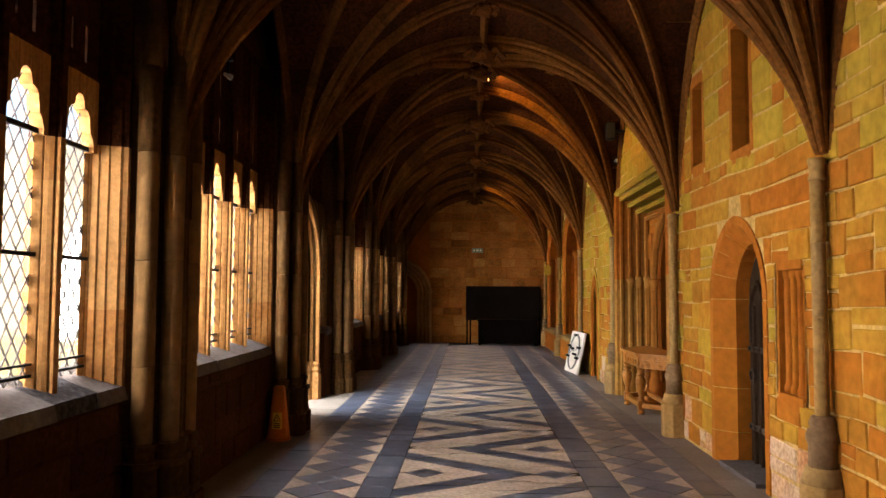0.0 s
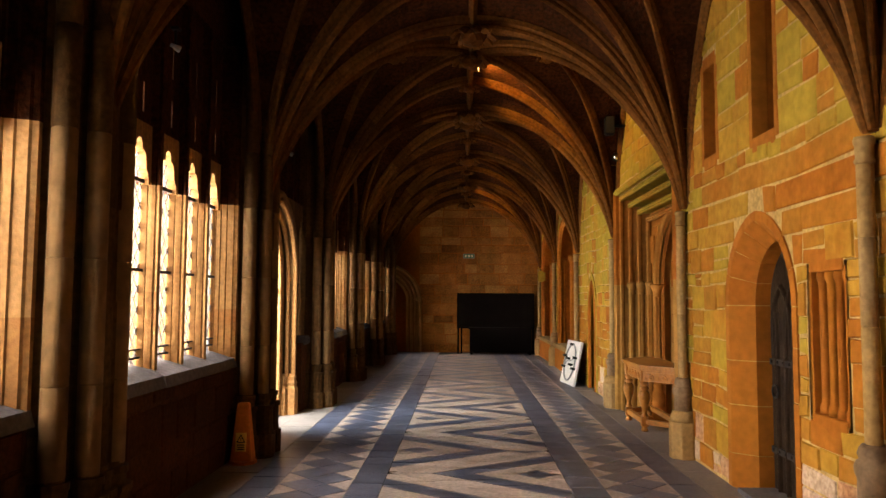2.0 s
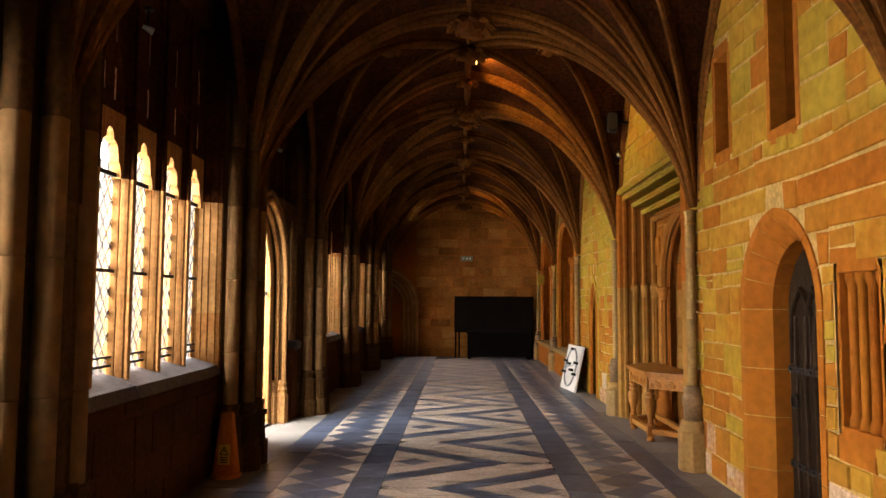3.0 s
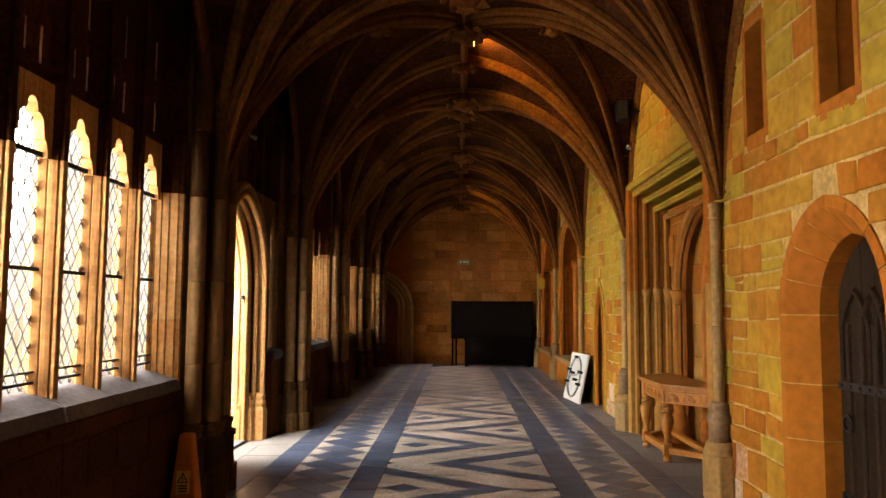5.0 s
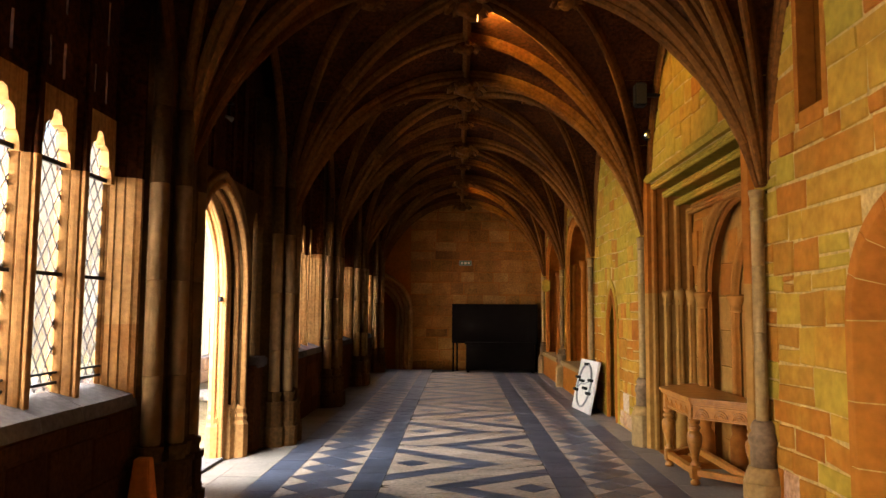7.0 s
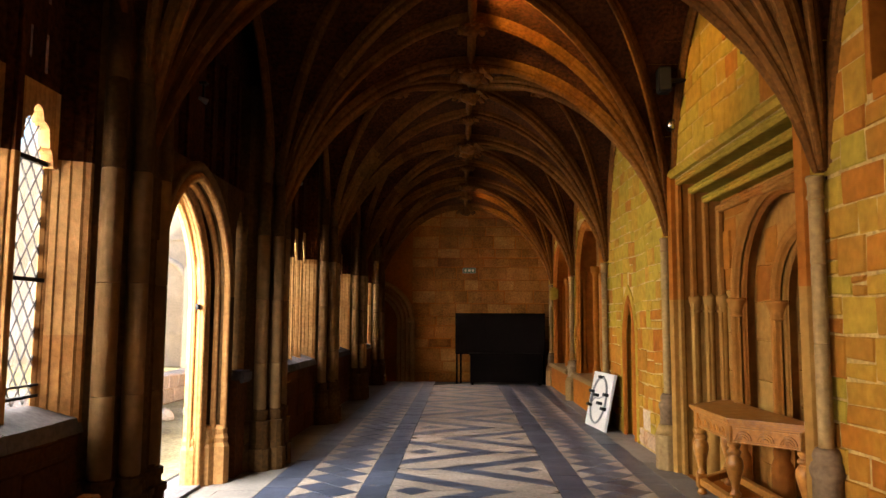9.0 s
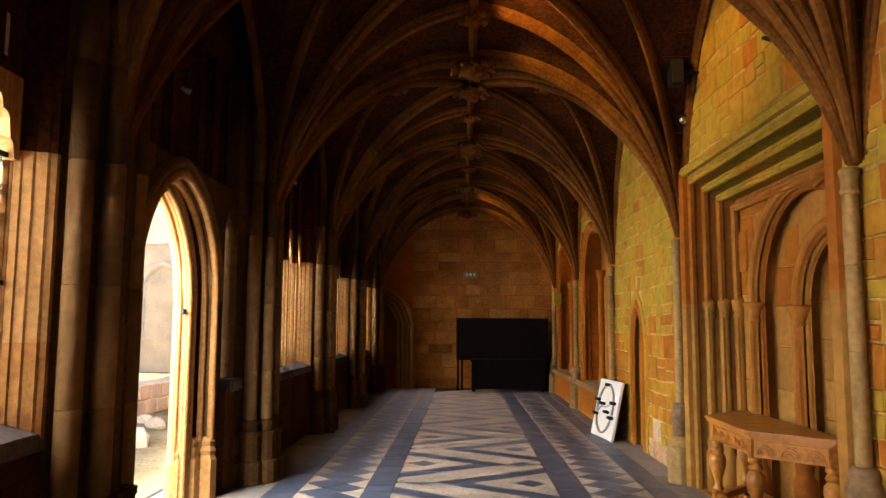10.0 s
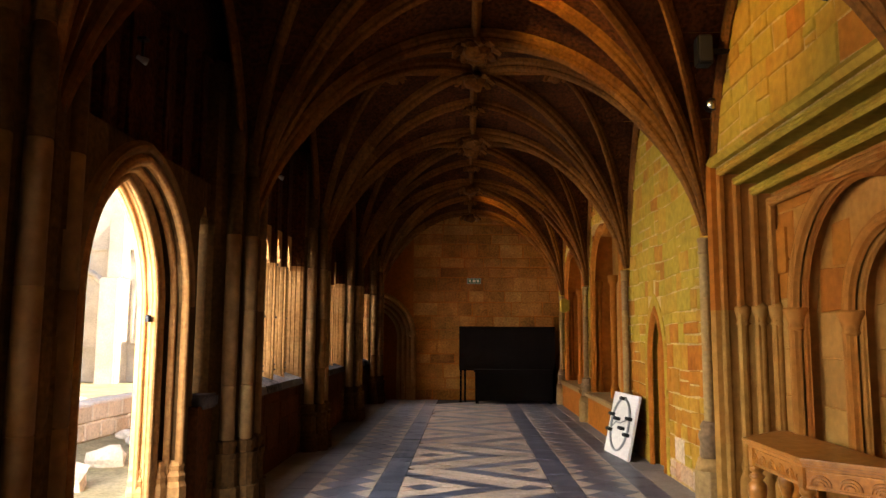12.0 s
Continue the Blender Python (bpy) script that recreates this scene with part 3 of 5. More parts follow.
dark_near, pale_near, dark_far, pale_far, flags = [], [], [], [], []
NEAR = (4.3, 11.0)


def tile(pts, pale):
    cy = sum(p[1] for p in pts) / len(pts)
    near = NEAR[0] < cy < NEAR[1]
    if pale == 2:
        flags.append(pts)
    elif pale:
        (pale_near if near else pale_far).append(pts)
    else:
        (dark_near if near else dark_far).append(pts)


def clip_tile(pts, x0, x1, pale):
    """The part of a tile between two straight borders."""
    for lim, sgn in ((x0, 1), (x1, -1)):
        out = []
        for i, p in enumerate(pts):
            q = pts[(i + 1) % len(pts)]
            pin, qin = sgn * (p[0] - lim) >= -1e-6, sgn * (q[0] - lim) >= -1e-6
            if pin:
                out.append(p)
            if pin != qin:
                t = (lim - p[0]) / (q[0] - p[0])
                out.append((lim, p[1] + t * (q[1] - p[1])))
        pts = out
        if len(pts) < 3:
            return
    tile(pts, pale)


PX0, PX1 = -0.575, 0.97
# dark border strips and outer slabs
rnd = random.Random(11)
for x0, x1, pale, ln in ((-0.841, -0.575, False, 0.32), (0.97, 1.254, False, 0.32), (1.816, 2.06, False, 0.42), (-1.72, -1.441, False, 0.42), (2.06, XR + 0.4, 2, 0.7), (-2.1, -1.72, 2, 0.75), (-2.7, -2.1, 2, 0.9)):
    y = Y0
    while y < Y1:
        b = min(y + ln * rnd.uniform(0.8, 1.25), Y1)
        tile([(x0, y), (x1, y), (x1, b), (x0, b)], pale)
        y = b
# side bands: slate squares set cornerwise, pale triangles along both borders
for x0, x1 in ((-1.441, -0.841), (1.254, 1.816)):
    d = (x1 - x0) / 1.5
    n = int((Y1 - Y0) / d)
    for i in range(n):
        yc = Y0 + (i + 0.5) * d
        for cx, off, pale in ((x0, 0.0, True), (x0 + d / 2, 0.5, False), (x0 + d, 0.0, False), (x1, 0.5, True)):
            c = yc + off * d
            clip_tile([(cx - d / 2, c), (cx, c - d / 2), (cx + d / 2, c), (cx, c + d / 2)], x0, x1, pale)
# middle panel: facing chevrons with small diamonds, period 2.03
PER, APEX, THICK, SLOPE = 2.03, 1.15, 0.37, 0.70
W = PX1 - PX0


def mirror(pts, flip):
    return [(PX1 - x, y) for x, y in pts] if flip else [(PX0 + x, y) for x, y in pts]


yy = 6.32 - 6 * PER
while yy < Y1:
    for flip in (False, True):
        c = yy + (PER / 2 if flip else 0)
        if not Y0 + 0.5 < c < Y1 - 1.0:
            continue
        for s in (1, -1):
            # arm, from apex outwards: horizontal extent of the arm at distance h from the apex line
            for a, b in ((0, 0.26), (0.26, 0.5), (0.5, 0.74), (0.74, 0.98)):
                xa, xb = APEX * (1 - a), APEX * (1 - b)
                ya, yb = APEX * a * SLOPE, APEX * b * SLOPE
                q = [(xa, c + s * ya), (xb, c + s * yb), (xb - THICK, c + s * yb), (xa - THICK, c + s * ya)]
                clip_tile(mirror(q, flip), PX0, PX1, False)
            # pale stripe outside the arm, half of the gap
            G = 0.384
            for a, b in ((0, 0.3), (0.3, 0.6), (0.6, 0.9), (0.9, 1.2)):
                xa, xb = APEX * (1 - a), APEX * (1 - b)
                ya, yb = APEX * a * SLOPE, APEX * b * SLOPE
                q = [(xa + G, c + s * ya), (xb + G, c + s * yb), (xb, c + s * yb), (xa, c + s * ya)]
                clip_tile(mirror(q, flip), PX0, PX1, True)
        # small diamonds at the border, pale filling round them
        for cy in (c, c + PER / 2):
            dm = [(0.05, cy), (0.22, cy - 0.16), (0.39, cy), (0.22, cy + 0.16)]
            tile(mirror(dm, flip), False)
        inner = APEX - THICK
        for s in (1, -1):
            tile(mirror([(0.39, c), (inner, c), (0.0, c + s * inner * SLOPE), (0.0, c + s * 0.20), (0.22, c + s * 0.16)], flip), True)
            tile(mirror([(0.0, c), (0.05, c), (0.22, c + s * 0.16), (0.0, c + s * 0.2)], flip), True)
    yy += PER


def tile_mesh(bm, pts, z=0.0):
    n = len(pts)
    cx, cy = sum(p[0] for p in pts) / n, sum(p[1] for p in pts) / n
    out = []
    for x, y in pts:
        k = Vector((x - cx, y - cy))
        ln = max(k.length, 1e-4)
        k *= max(0.6, 1 - 0.005 / ln)
        out.append((cx + k.x, cy + k.y))
    area2 = sum(out[i][0] * out[(i + 1) % n][1] - out[(i + 1) % n][0] * out[i][1] for i in range(n))
    if area2 < 0:
        out.reverse()
    if abs(area2) < 1e-4:
        return False
    hi = [bm.verts.new((x, y, z)) for x, y in out]
    lo = [bm.verts.new((x, y, z - 0.02)) for x, y in out]
    bm.faces.new(hi)
    for i in range(n):
        bm.faces.new((lo[i], lo[(i + 1) % n], hi[(i + 1) % n], hi[i]))
    return True


def lay_floor():
    rnd = random.Random(21)
    for tiles, mat, name in ((dark_near, M_SLATE, "slate_tile"), (pale_near, M_PALE, "limestone_tile")):
        rest = []
        for q, pts in enumerate(sorted(tiles, key=lambda p: p[0][1])):
            if q < 150:
                bm = bmesh.new()
                if tile_mesh(bm, pts, rnd.uniform(-0.0015, 0.001)):
                    part(name, bm, mat, floor)
                else:
                    bm.free()
            else:
                rest.append(pts)
        (dark_far if mat == M_SLATE else pale_far).extend(rest)
    for tiles, mat, name in ((dark_far, M_SLATE, "slate_tiles"), (pale_far, M_PALE, "limestone_tiles"), (flags, M_FLAG, "flagstones")):
        bm = bmesh.new()
        for pts in tiles:
            tile_mesh(bm, pts, rnd.uniform(-0.0015, 0.001))
        tagged(part(name, bm, mat, floor), kind="stuff")


# right shafts


def build_shaft():
    s = tagged(new("wall_shaft"), "slender round stone shaft with a moulded base and capital", "wall shaft", "shafts along the wall", "structure")
    x = XR - 0.075
    bm = bmesh.new()
    prism(bm, octo(x, 0, 0.145, 0.145), 0.0, 0.36)
    bmesh.ops.bevel(bm, geom=bm.edges[:], offset=0.008, segments=1, affect="EDGES")
    part("plinth", bm, M_SHAFT, s)
    bm = bmesh.new()
    lathe(bm, [(0.14, 0.355), (0.12, 0.42), (0.105, 0.46)], x, 0, 16)
    part("base_slope", bm, M_SHAFT, s, smooth=True)
    bm = bmesh.new()
    lathe(bm, [(0.088, 0.45), (0.088, 0.6), (0.1, 0.63), (0.102, 0.66), (0.09, 0.69), (0.075, 0.7), (0.085, 0.73), (0.075, 0.76), (0.06, 0.78)], x, 0, 20)
    part("base", bm, M_BASE, s, "dark grey moulded base", smooth=True)
    z = 0.78
    for h in (0.62, 0.48, 0.4):
        bm = bmesh.new()
        lathe(bm, [(0.041, z), (0.045, z + 0.006), (0.045, z + h - 0.006), (0.041, z + h)], x, 0, 20)
        part("drum", bm, M_SHAFT, s, smooth=True)
        z += h
    bm = bmesh.new()
    lathe(bm, [(0.045, z), (0.053, z + 0.01), (0.054, z + 0.022), (0.046, z + 0.034), (0.048, z + 0.1), (0.056, z + 0.125), (0.056, z + 0.135), (0.05, z + 0.15)], x, 0, 20)
    part("capital", bm, M_SHAFT, s, smooth=True)
    return s


shaft = build_shaft()
shaft.location = (0, PIERS[0], 0)
for ys in PIERS[1:]:
    copy_thing(shaft, Matrix.Translation((0, ys, 0)))

# garth outside the doorway
ground = tagged(new("ground"), "pale worn sunlit turf of the cloister garth", "ground", kind="structure")
bm = bmesh.new()
v = [bm.verts.new(p) for p in ((-400, -400, -0.12), (-2.7, -400, -0.12), (-2.7, 400, -0.12), (-400, 400, -0.12))]
bm.faces.new(v)
part("turf", bm, M_GARTH, ground)

# ---- stonework on the walls ----


def stone_block(bm, place, a0, a1, z0, z1, proud, rnd, gap=0.006):
    """A squared stone with softened edges; place(a, z, out) gives its point on the wall."""
    j = lambda: rnd.uniform(-0.011, 0.011)
    c = [(a0 + gap + j(), z0 + gap + j()), (a1 - gap + j(), z0 + gap + j()), (a1 - gap + j(), z1 - gap + j()), (a0 + gap + j(), z1 - gap + j())]
    ma, mz = (a0 + a1) / 2, (z0 + z1) / 2
    back = [bm.verts.new(place(a, z, -0.004)) for a, z in c]
    k = 0.009
    front = [bm.verts.new(place(a + math.copysign(k, ma - a), z + math.copysign(k, mz - z), proud + rnd.uniform(-0.003, 0.003))) for a, z in c]
    bm.faces.new(front)
    for i in range(4):
        bm.faces.new((back[i], back[(i + 1) % 4], front[(i + 1) % 4], front[i]))
    bmesh.ops.recalc_face_normals(bm, faces=bm.faces[-5:])


def arch_half(d, grow, z):
    """Half width of an arched opening, enlarged by grow, at height z."""
    w, rise, spring = d["w"] + grow, d["rise"] + grow, d["spring"]
    if z <= spring:
        return w
    h = z - spring
    if h >= rise:
        return 0.0
    R = (w * w + rise * rise) / (2 * w)
    return max(0.0, math.sqrt(R * R - h * h) - (R - w))


def lay_right_wall():
    rnd = random.Random(8)
    place = lambda a, z, out: (XR - out, a, z + (0.016 * math.sin(1.7 * a + 0.6 * z) + 0.01 * math.sin(4.3 * a + 2 * z)) * min(1.0, z))
    far_bm = {m: bmesh.new() for m in (M_ASHLAR, M_UPPER, M_SALT)}
    z, near = 0.02, 0
    while z < 4.55:
        h = rnd.choice((0.15, 0.19, 0.22, 0.26, 0.3)) if z < 2.2 else rnd.choice((0.16, 0.2, 0.24, 0.28))
        for edge in (0.78, 1.79, 2.2, 2.6, 2.73, 3.95):             # courses line up with the openings
            if z + 0.06 < edge < z + h + 0.05:
                h = edge - z
        zt = z + h
        block = []
        for d, gr in ((DOOR, 0.23), (LANCET, 0.16)):
            q = arch_half(d, gr, z)
            if q > 0.02:
                block.append((d["yc"] - q, d["yc"] + q))
        for ya, yb, zb, top, m in ((7.17, 7.6, 2.79, 3.74, 0), (5.94, 6.46, 2.73, 3.95, 0), (5.05, 5.58, 0.78, 1.77, 0), (8.36, 11.36, 0, 3.14, 0), (15.3, 17.9, 0.4, 3.3, 0), (18.75, 21.35, 0.4, 3.3, 0)):
            if zt > zb + 0.02 and z < top - 0.02:
                block.append((ya, yb))
        block.sort()
        runs, y = [], 1.6
        for ya, yb in block:
            if ya > y + 0.03:
                runs.append((y, ya))
            y = max(y, yb)
        if y < Y1:
            runs.append((y, Y1))
        for ra, rb in runs:
            y = ra
            while y < rb - 0.01:
                w = rnd.uniform(0.9, 2.4) * max(h, 0.18)
                large = 1.9 < z < 2.58 and 4.75 < y < 7.1     # long ashlar over the door
                if large:
                    w = rnd.uniform(0.7, 1.25)
                e = y + w
                if rb - e < 0.14:
                    e = rb
                low = 2.4 - 0.2 * max(0, min(y - 8, 6))
                olive = rnd.random() < (0.13 if z < low - 0.5 else 0.42 if z < low else 0.74)
                mat = M_UPPER if olive else M_ASHLAR
                if z < 0.45 and rnd.random() < 0.6 - z:
                    mat = M_SALT
                if large and rnd.random() < 0.9:
                    mat = M_ASHLAR
                cut = 1.0 if large else rnd.random()
                pieces = [(y, e, z, zt)]
                if h > 0.2 and cut < 0.22:
                    zm = z + h * rnd.uniform(0.4, 0.6)
                    pieces = [(y, e, z, zm), (y, e, zm, zt)]
                elif e - y > 0.4 and cut < 0.4:
                    zm, ym = z + h * rnd.uniform(0.4, 0.6), y + (e - y) * rnd.uniform(0.35, 0.65)
                    pieces = [(y, ym, z, zt), (ym, e, z, zm), (ym, e, zm, zt)]
                for pa, pb, za, zb in pieces:
                    if near < 295 and 4.3 < y < 9.4:
                        bm = bmesh.new()
                        stone_block(bm, place, pa, pb, za, zb, rnd.uniform(0.004, 0.016), rnd, 0.0035)
                        part("stone", bm, mat, wall_right)
                        near += 1
                    else:
                        stone_block(far_bm[mat], place, pa, pb, za, zb, rnd.uniform(0.004, 0.016), rnd, 0.0035)
                y = e
        z = zt
    for mat, bm in far_bm.items():
        tagged(part("stones", bm, mat, wall_right), kind="stuff")


def lay_end_wall():
    rnd = random.Random(4)
    place = lambda a, z, out: (a, Y1 - out, z)
    z = 0.0
    while z < 4.5:
        h = rnd.choice((0.24, 0.28, 0.33))
        x = -1.2
        while x < 2.34:
            e = min(x + rnd.uniform(0.35, 0.8), 2.36)
            bm = bmesh.new()
            stone_block(bm, place, x, e, z, z + h, rnd.uniform(0.01, 0.028), rnd, 0.01)
            part("stone", bm, M_ENDSTONE, wall_end)
            x = e
        z += h


def lay_dado():
    rnd = random.Random(14)
    place = lambda a, z, out: (DADO_X + out, a, z)
    bm = bmesh.new()
    for k in WINDOW_BAYS:
        if PIERS[k + 1] < 3:
            continue
        z = 0.02
        while z < 0.86:
            h = min(rnd.choice((0.22, 0.27, 0.3)), 0.87 - z)
            if h < 0.1:
                break
            y = PIERS[k] + 0.3
            while y < PIERS[k + 1] - 0.32:
                e = min(y + rnd.uniform(0.3, 0.65), PIERS[k + 1] - 0.3)
                stone_block(bm, place, y, e, z, z + h, rnd.uniform(0.006, 0.016), rnd)
                y = e
            z += h
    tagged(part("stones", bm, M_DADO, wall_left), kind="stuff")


def arch_ring(d, x, section, mat, parent, n=7, z0=0.0, gap=0.004):
    """Jamb stones and voussoirs round a pointed opening, each a block of its own; section: (outwards from the opening, depth from the face)."""
    def row(q, s):
        out = []
        for gr, dx in section:
            w, rise = d["w"] + gr, d["rise"] + gr
            yy = w * math.cos(math.pi / 2 * q)
            out.append((x + dx, d["yc"] + s * yy, d["spring"] + arch_rise(w, rise, yy)))
        return out
    rnd = random.Random(6)
    bed = [(gr + (0.01 if gr < 0 else -0.006 if gr > 0.1 and dx < 0 else 0.0), dx + (0.007 if dx < 0.16 else 0.0)) for gr, dx in section]
    for s in (-1, 1):
        bm = bmesh.new()
        rows = [[(x + dx, d["yc"] + s * (d["w"] + gr), zz) for gr, dx in bed] for zz in (z0, d["spring"])]
        for k in range(1, 13):
            q, line = k / 12, []
            for gr, dx in bed:
                w, rise = d["w"] + gr, d["rise"] + gr
                yy = w * math.cos(math.pi / 2 * q)
                line.append((x + dx, d["yc"] + s * yy, d["spring"] + arch_rise(w, rise, yy)))
            rows.append(line)
        bridge(bm, rows)
        part("mortar_bed", bm, M_MORTAR, parent)
        z = z0
        while z < d["spring"] - 0.02:
            h = rnd.uniform(0.28, 0.46)
            if d["spring"] - z - h < 0.15:
                h = d["spring"] - z
            bm = bmesh.new()
            bridge(bm, [[(x + dx, d["yc"] + s * (d["w"] + gr), zz) for gr, dx in section] for zz in (z + gap, z + h - gap)])
            part("jamb_stone", bm, mat, parent)
            z += h
        for i in range(n):
            qa, qb = i / n + 0.004, (i + 1) / n - 0.004
            bm = bmesh.new()
            bridge(bm, [row(qa + (qb - qa) * k / 3, s) for k in range(4)])
            part("voussoir", bm, mat, parent)


M_BUFF = material("pale_buff_stone", [(0.2188, 0.09553, 0.0198), (0.3063, 0.1603, 0.03709), (0.2771, 0.1219, 0.02475)], 0.88, 5, 0.5, 0.2, fine=14.0, spec=0.02)
M_RECESS = material("moulded_recess_stone", [(0.1832, 0.05557, 0.009527), (0.2574, 0.08816, 0.01328), (0.2677, 0.1171, 0.02385), (0.2395, 0.08299, 0.01299)], 0.88, 5, 0.5, 0.2, fine=14.0, spec=0.02)
M_ENDSTONE = material("end_wall_stone", [(0.126, 0.04224, 0.00828), (0.315, 0.132, 0.0276), (0.21, 0.07603, 0.0138), (0.378, 0.1848, 0.046)], 0.88, 4, 0.5, 0.4)

# ---- right wall: doorway ----
surround = tagged(new("door_surround"), "pointed orange sandstone door surround with a chamfered inner order", "doorway", kind="structure")
arch_ring(DOOR, XR, [(-0.004, 0.30), (-0.004, 0.147), (0.148, -0.008), (0.156, -0.014), (0.23, -0.014), (0.23, 0.03), (0.165, 0.03), (0.165, 0.30)], M_DRESSED, surround, 4)

door = tagged(new("door_1"), "dark oak pointed door with black iron tracery and studs", "door", kind="structure")
rnd = random.Random(2)
nb = 6
for i in range(nb):
    ya = DOOR["yc"] - 0.45 + 0.9 * i / nb
    yb = ya + 0.9 / nb - 0.004
    bm = bmesh.new()
    top = lambda y: DOOR["spring"] + 0.03 + arch_rise(DOOR["w"] + 0.03, DOOR["rise"], y - DOOR["yc"])
    hexa(bm, [(XR + 0.27, ya, 0.0), (XR + 0.31, ya, 0.0), (XR + 0.31, yb, 0.0), (XR + 0.27, yb, 0.0),
              (XR + 0.27, ya, top(ya)), (XR + 0.31, ya, top(ya)), (XR + 0.31, yb, top(yb)), (XR + 0.27, yb, top(yb))])
    part("plank", bm, M_DOOR, door)
for i in range(1, nb):
    ya = DOOR["yc"] - 0.45 + 0.9 * i / nb
    bm = bmesh.new()
    sweep(bm, [(XR + 0.27, ya, 0.02), (XR + 0.27, ya, 1.45)], (-1, 0, 0), roll_section(0.022, 0.03))
    bmesh.ops.recalc_face_normals(bm, faces=bm.faces[:])
    part("cover_strip", bm, M_DOOR, door)
for yc, w in ((DOOR["yc"] - 0.2, 0.16), (DOOR["yc"] + 0.2, 0.16), (DOOR["yc"], 0.12)):
    bm = bmesh.new()
    sweep(bm, arch_path(XR + 0.265, yc, w, 1.1, 1.35, 0.3, 8), (-1, 0, 0), roll_section(0.02, 0.03), flip=-1)
    bmesh.ops.recalc_face_normals(bm, faces=bm.faces[:])
    part("tracery_moulding", bm, M_DOOR, door)
for zz in (0.35, 1.05):
    bm = bmesh.new()
    box(bm, XR + 0.245, XR + 0.268, DOOR["yc"] - 0.42, DOOR["yc"] + 0.42, zz - 0.025, zz + 0.025)
    part("strap_hinge", bm, M_IRON, door, "black iron strap")
    for q in range(8):
        bm = bmesh.new()
        lathe(bm, [(0.014, 0), (0.01, 0.01), (0.0, 0.013)], 0, 0, 8)
        ob = part("stud", bm, M_IRON, door)
        ob.matrix_basis = Matrix.Translation((XR + 0.245, DOOR["yc"] - 0.38 + q * 0.108, zz)) @ Matrix.Rotation(-math.pi / 2, 4, "Y")
bm = bmesh.new()
sweep(bm, [(XR + 0.235, DOOR["yc"] + 0.3 + 0.05 * math.cos(a), 0.82 + 0.05 * math.sin(a)) for a in [2 * math.pi * i / 16 for i in range(17)]], (-1, 0, 0), [(-0.007, -0.007), (0.007, -0.007), (0.007, 0.007), (-0.007, 0.007)])
part("ring_handle", bm, M_IRON, door, "black iron ring handle")
bm = bmesh.new()
box(bm, XR - 0.03, XR + 0.36, DOOR["yc"] - 0.43, DOOR["yc"] + 0.43, -0.05, 0.035)
tagged(link("door_step", bm, M_SILL), "worn grey stone door step", "step", kind="structure")

# small lancet doorway
lancet = tagged(new("lancet_doorway"), "narrow blocked pointed doorway in orange stone", "doorway", kind="structure")
arch_ring(LANCET, XR, [(-0.004, 0.2), (-0.004, 0.05), (0.05, -0.016), (0.16, -0.016), (0.16, 0.03), (0.055, 0.03), (0.055, 0.2)], M_UPPER, lancet, 4)
bm = bmesh.new()
sweep(bm, arch_path(XR + 0.02, LANCET["yc"], LANCET["w"] - 0.02, 0, LANCET["spring"], LANCET["rise"] - 0.02), (-1, 0, 0), roll_section(0.05, 0.05), flip=-1)
bmesh.ops.recalc_face_normals(bm, faces=bm.faces[:])
part("roll_moulding", bm, M_DRESSED, lancet)
bm = bmesh.new()
sweep(bm, arch_path(XR + 0.16, LANCET["yc"], LANCET["w"] - 0.08, 0, LANCET["spring"], LANCET["rise"] - 0.08), (-1, 0, 0), roll_section(0.07, 0.08), flip=-1)
bmesh.ops.recalc_face_normals(bm, faces=bm.faces[:])
part("inner_moulding", bm, M_DRESSED, lancet)


def frame_bars(name, label, cat, y0, y1, z0, z1, mat, bars, deep=0.1, kind="structure"):
    """A sunk stone panel: surround stones and upright rolls."""
    t = tagged(new(name), label, cat, kind=kind)
    for a, b, c, d in ((y0 - 0.05, y0 + 0.006, z0 - 0.06, z1 + 0.06), (y1 - 0.006, y1 + 0.05, z0 - 0.06, z1 + 0.06), (y0 + 0.006, y1 - 0.006, z1 - 0.006, z1 + 0.11), (y0 + 0.006, y1 - 0.006, z0 - 0.11, z0 + 0.006)):
        bm = soft_box(XR - (0.01 if bars == 1 or c < z0 - 0.1 or d > z1 + 0.1 else 0.0), XR + 0.12, a, b, c, d, 0.006, 1)
        part("surround_stone", bm, mat, t)
    # back stone in a dark colour that stands for the recess's shade
    bm = bmesh.new()
    box(bm, XR + deep + 0.03, XR + deep + 0.1, y0 - 0.01, y1 + 0.01, z0 - 0.02, z1 + 0.02)
    part("blocking", bm, M_DADO, t)
    for i in range(bars):
        yy = y0 + (y1 - y0) * (i + 0.5) / bars
        bm = bmesh.new()
        r = min(0.03, 0.27 * (y1 - y0) / bars)
        lathe(bm, [(r * 1.4, z0), (r * 1.4, z0 + 0.05), (r, z0 + 0.08), (r, z1 - 0.08), (r * 1.4, z1 - 0.05), (r * 1.4, z1)], XR + deep, yy, 12)
        part("roll", bm, mat, t, smooth=True)
    return t


frame_bars("stone_panel", "sunk red stone panel with worn upright mouldings", "panel", 5.1, 5.53, 0.82, 1.73, M_DRESSED, 4, 0.06)
frame_bars("slit_window", "narrow blocked slit window with chamfered stone jambs", "blocked window", 7.22, 7.55, 2.85, 3.68, M_DRESSED, 1, 0.2)
frame_bars("slit_window", "tall blocked slit window with a pale sill", "blocked window", 5.99, 6.41, 2.79, 3.9, M_DRESSED, 1, 0.2)

# large square-headed recess with blind arches
recess = tagged(new("arched_recess"), "square-headed moulded recess with blind arches", "recess", kind="structure")


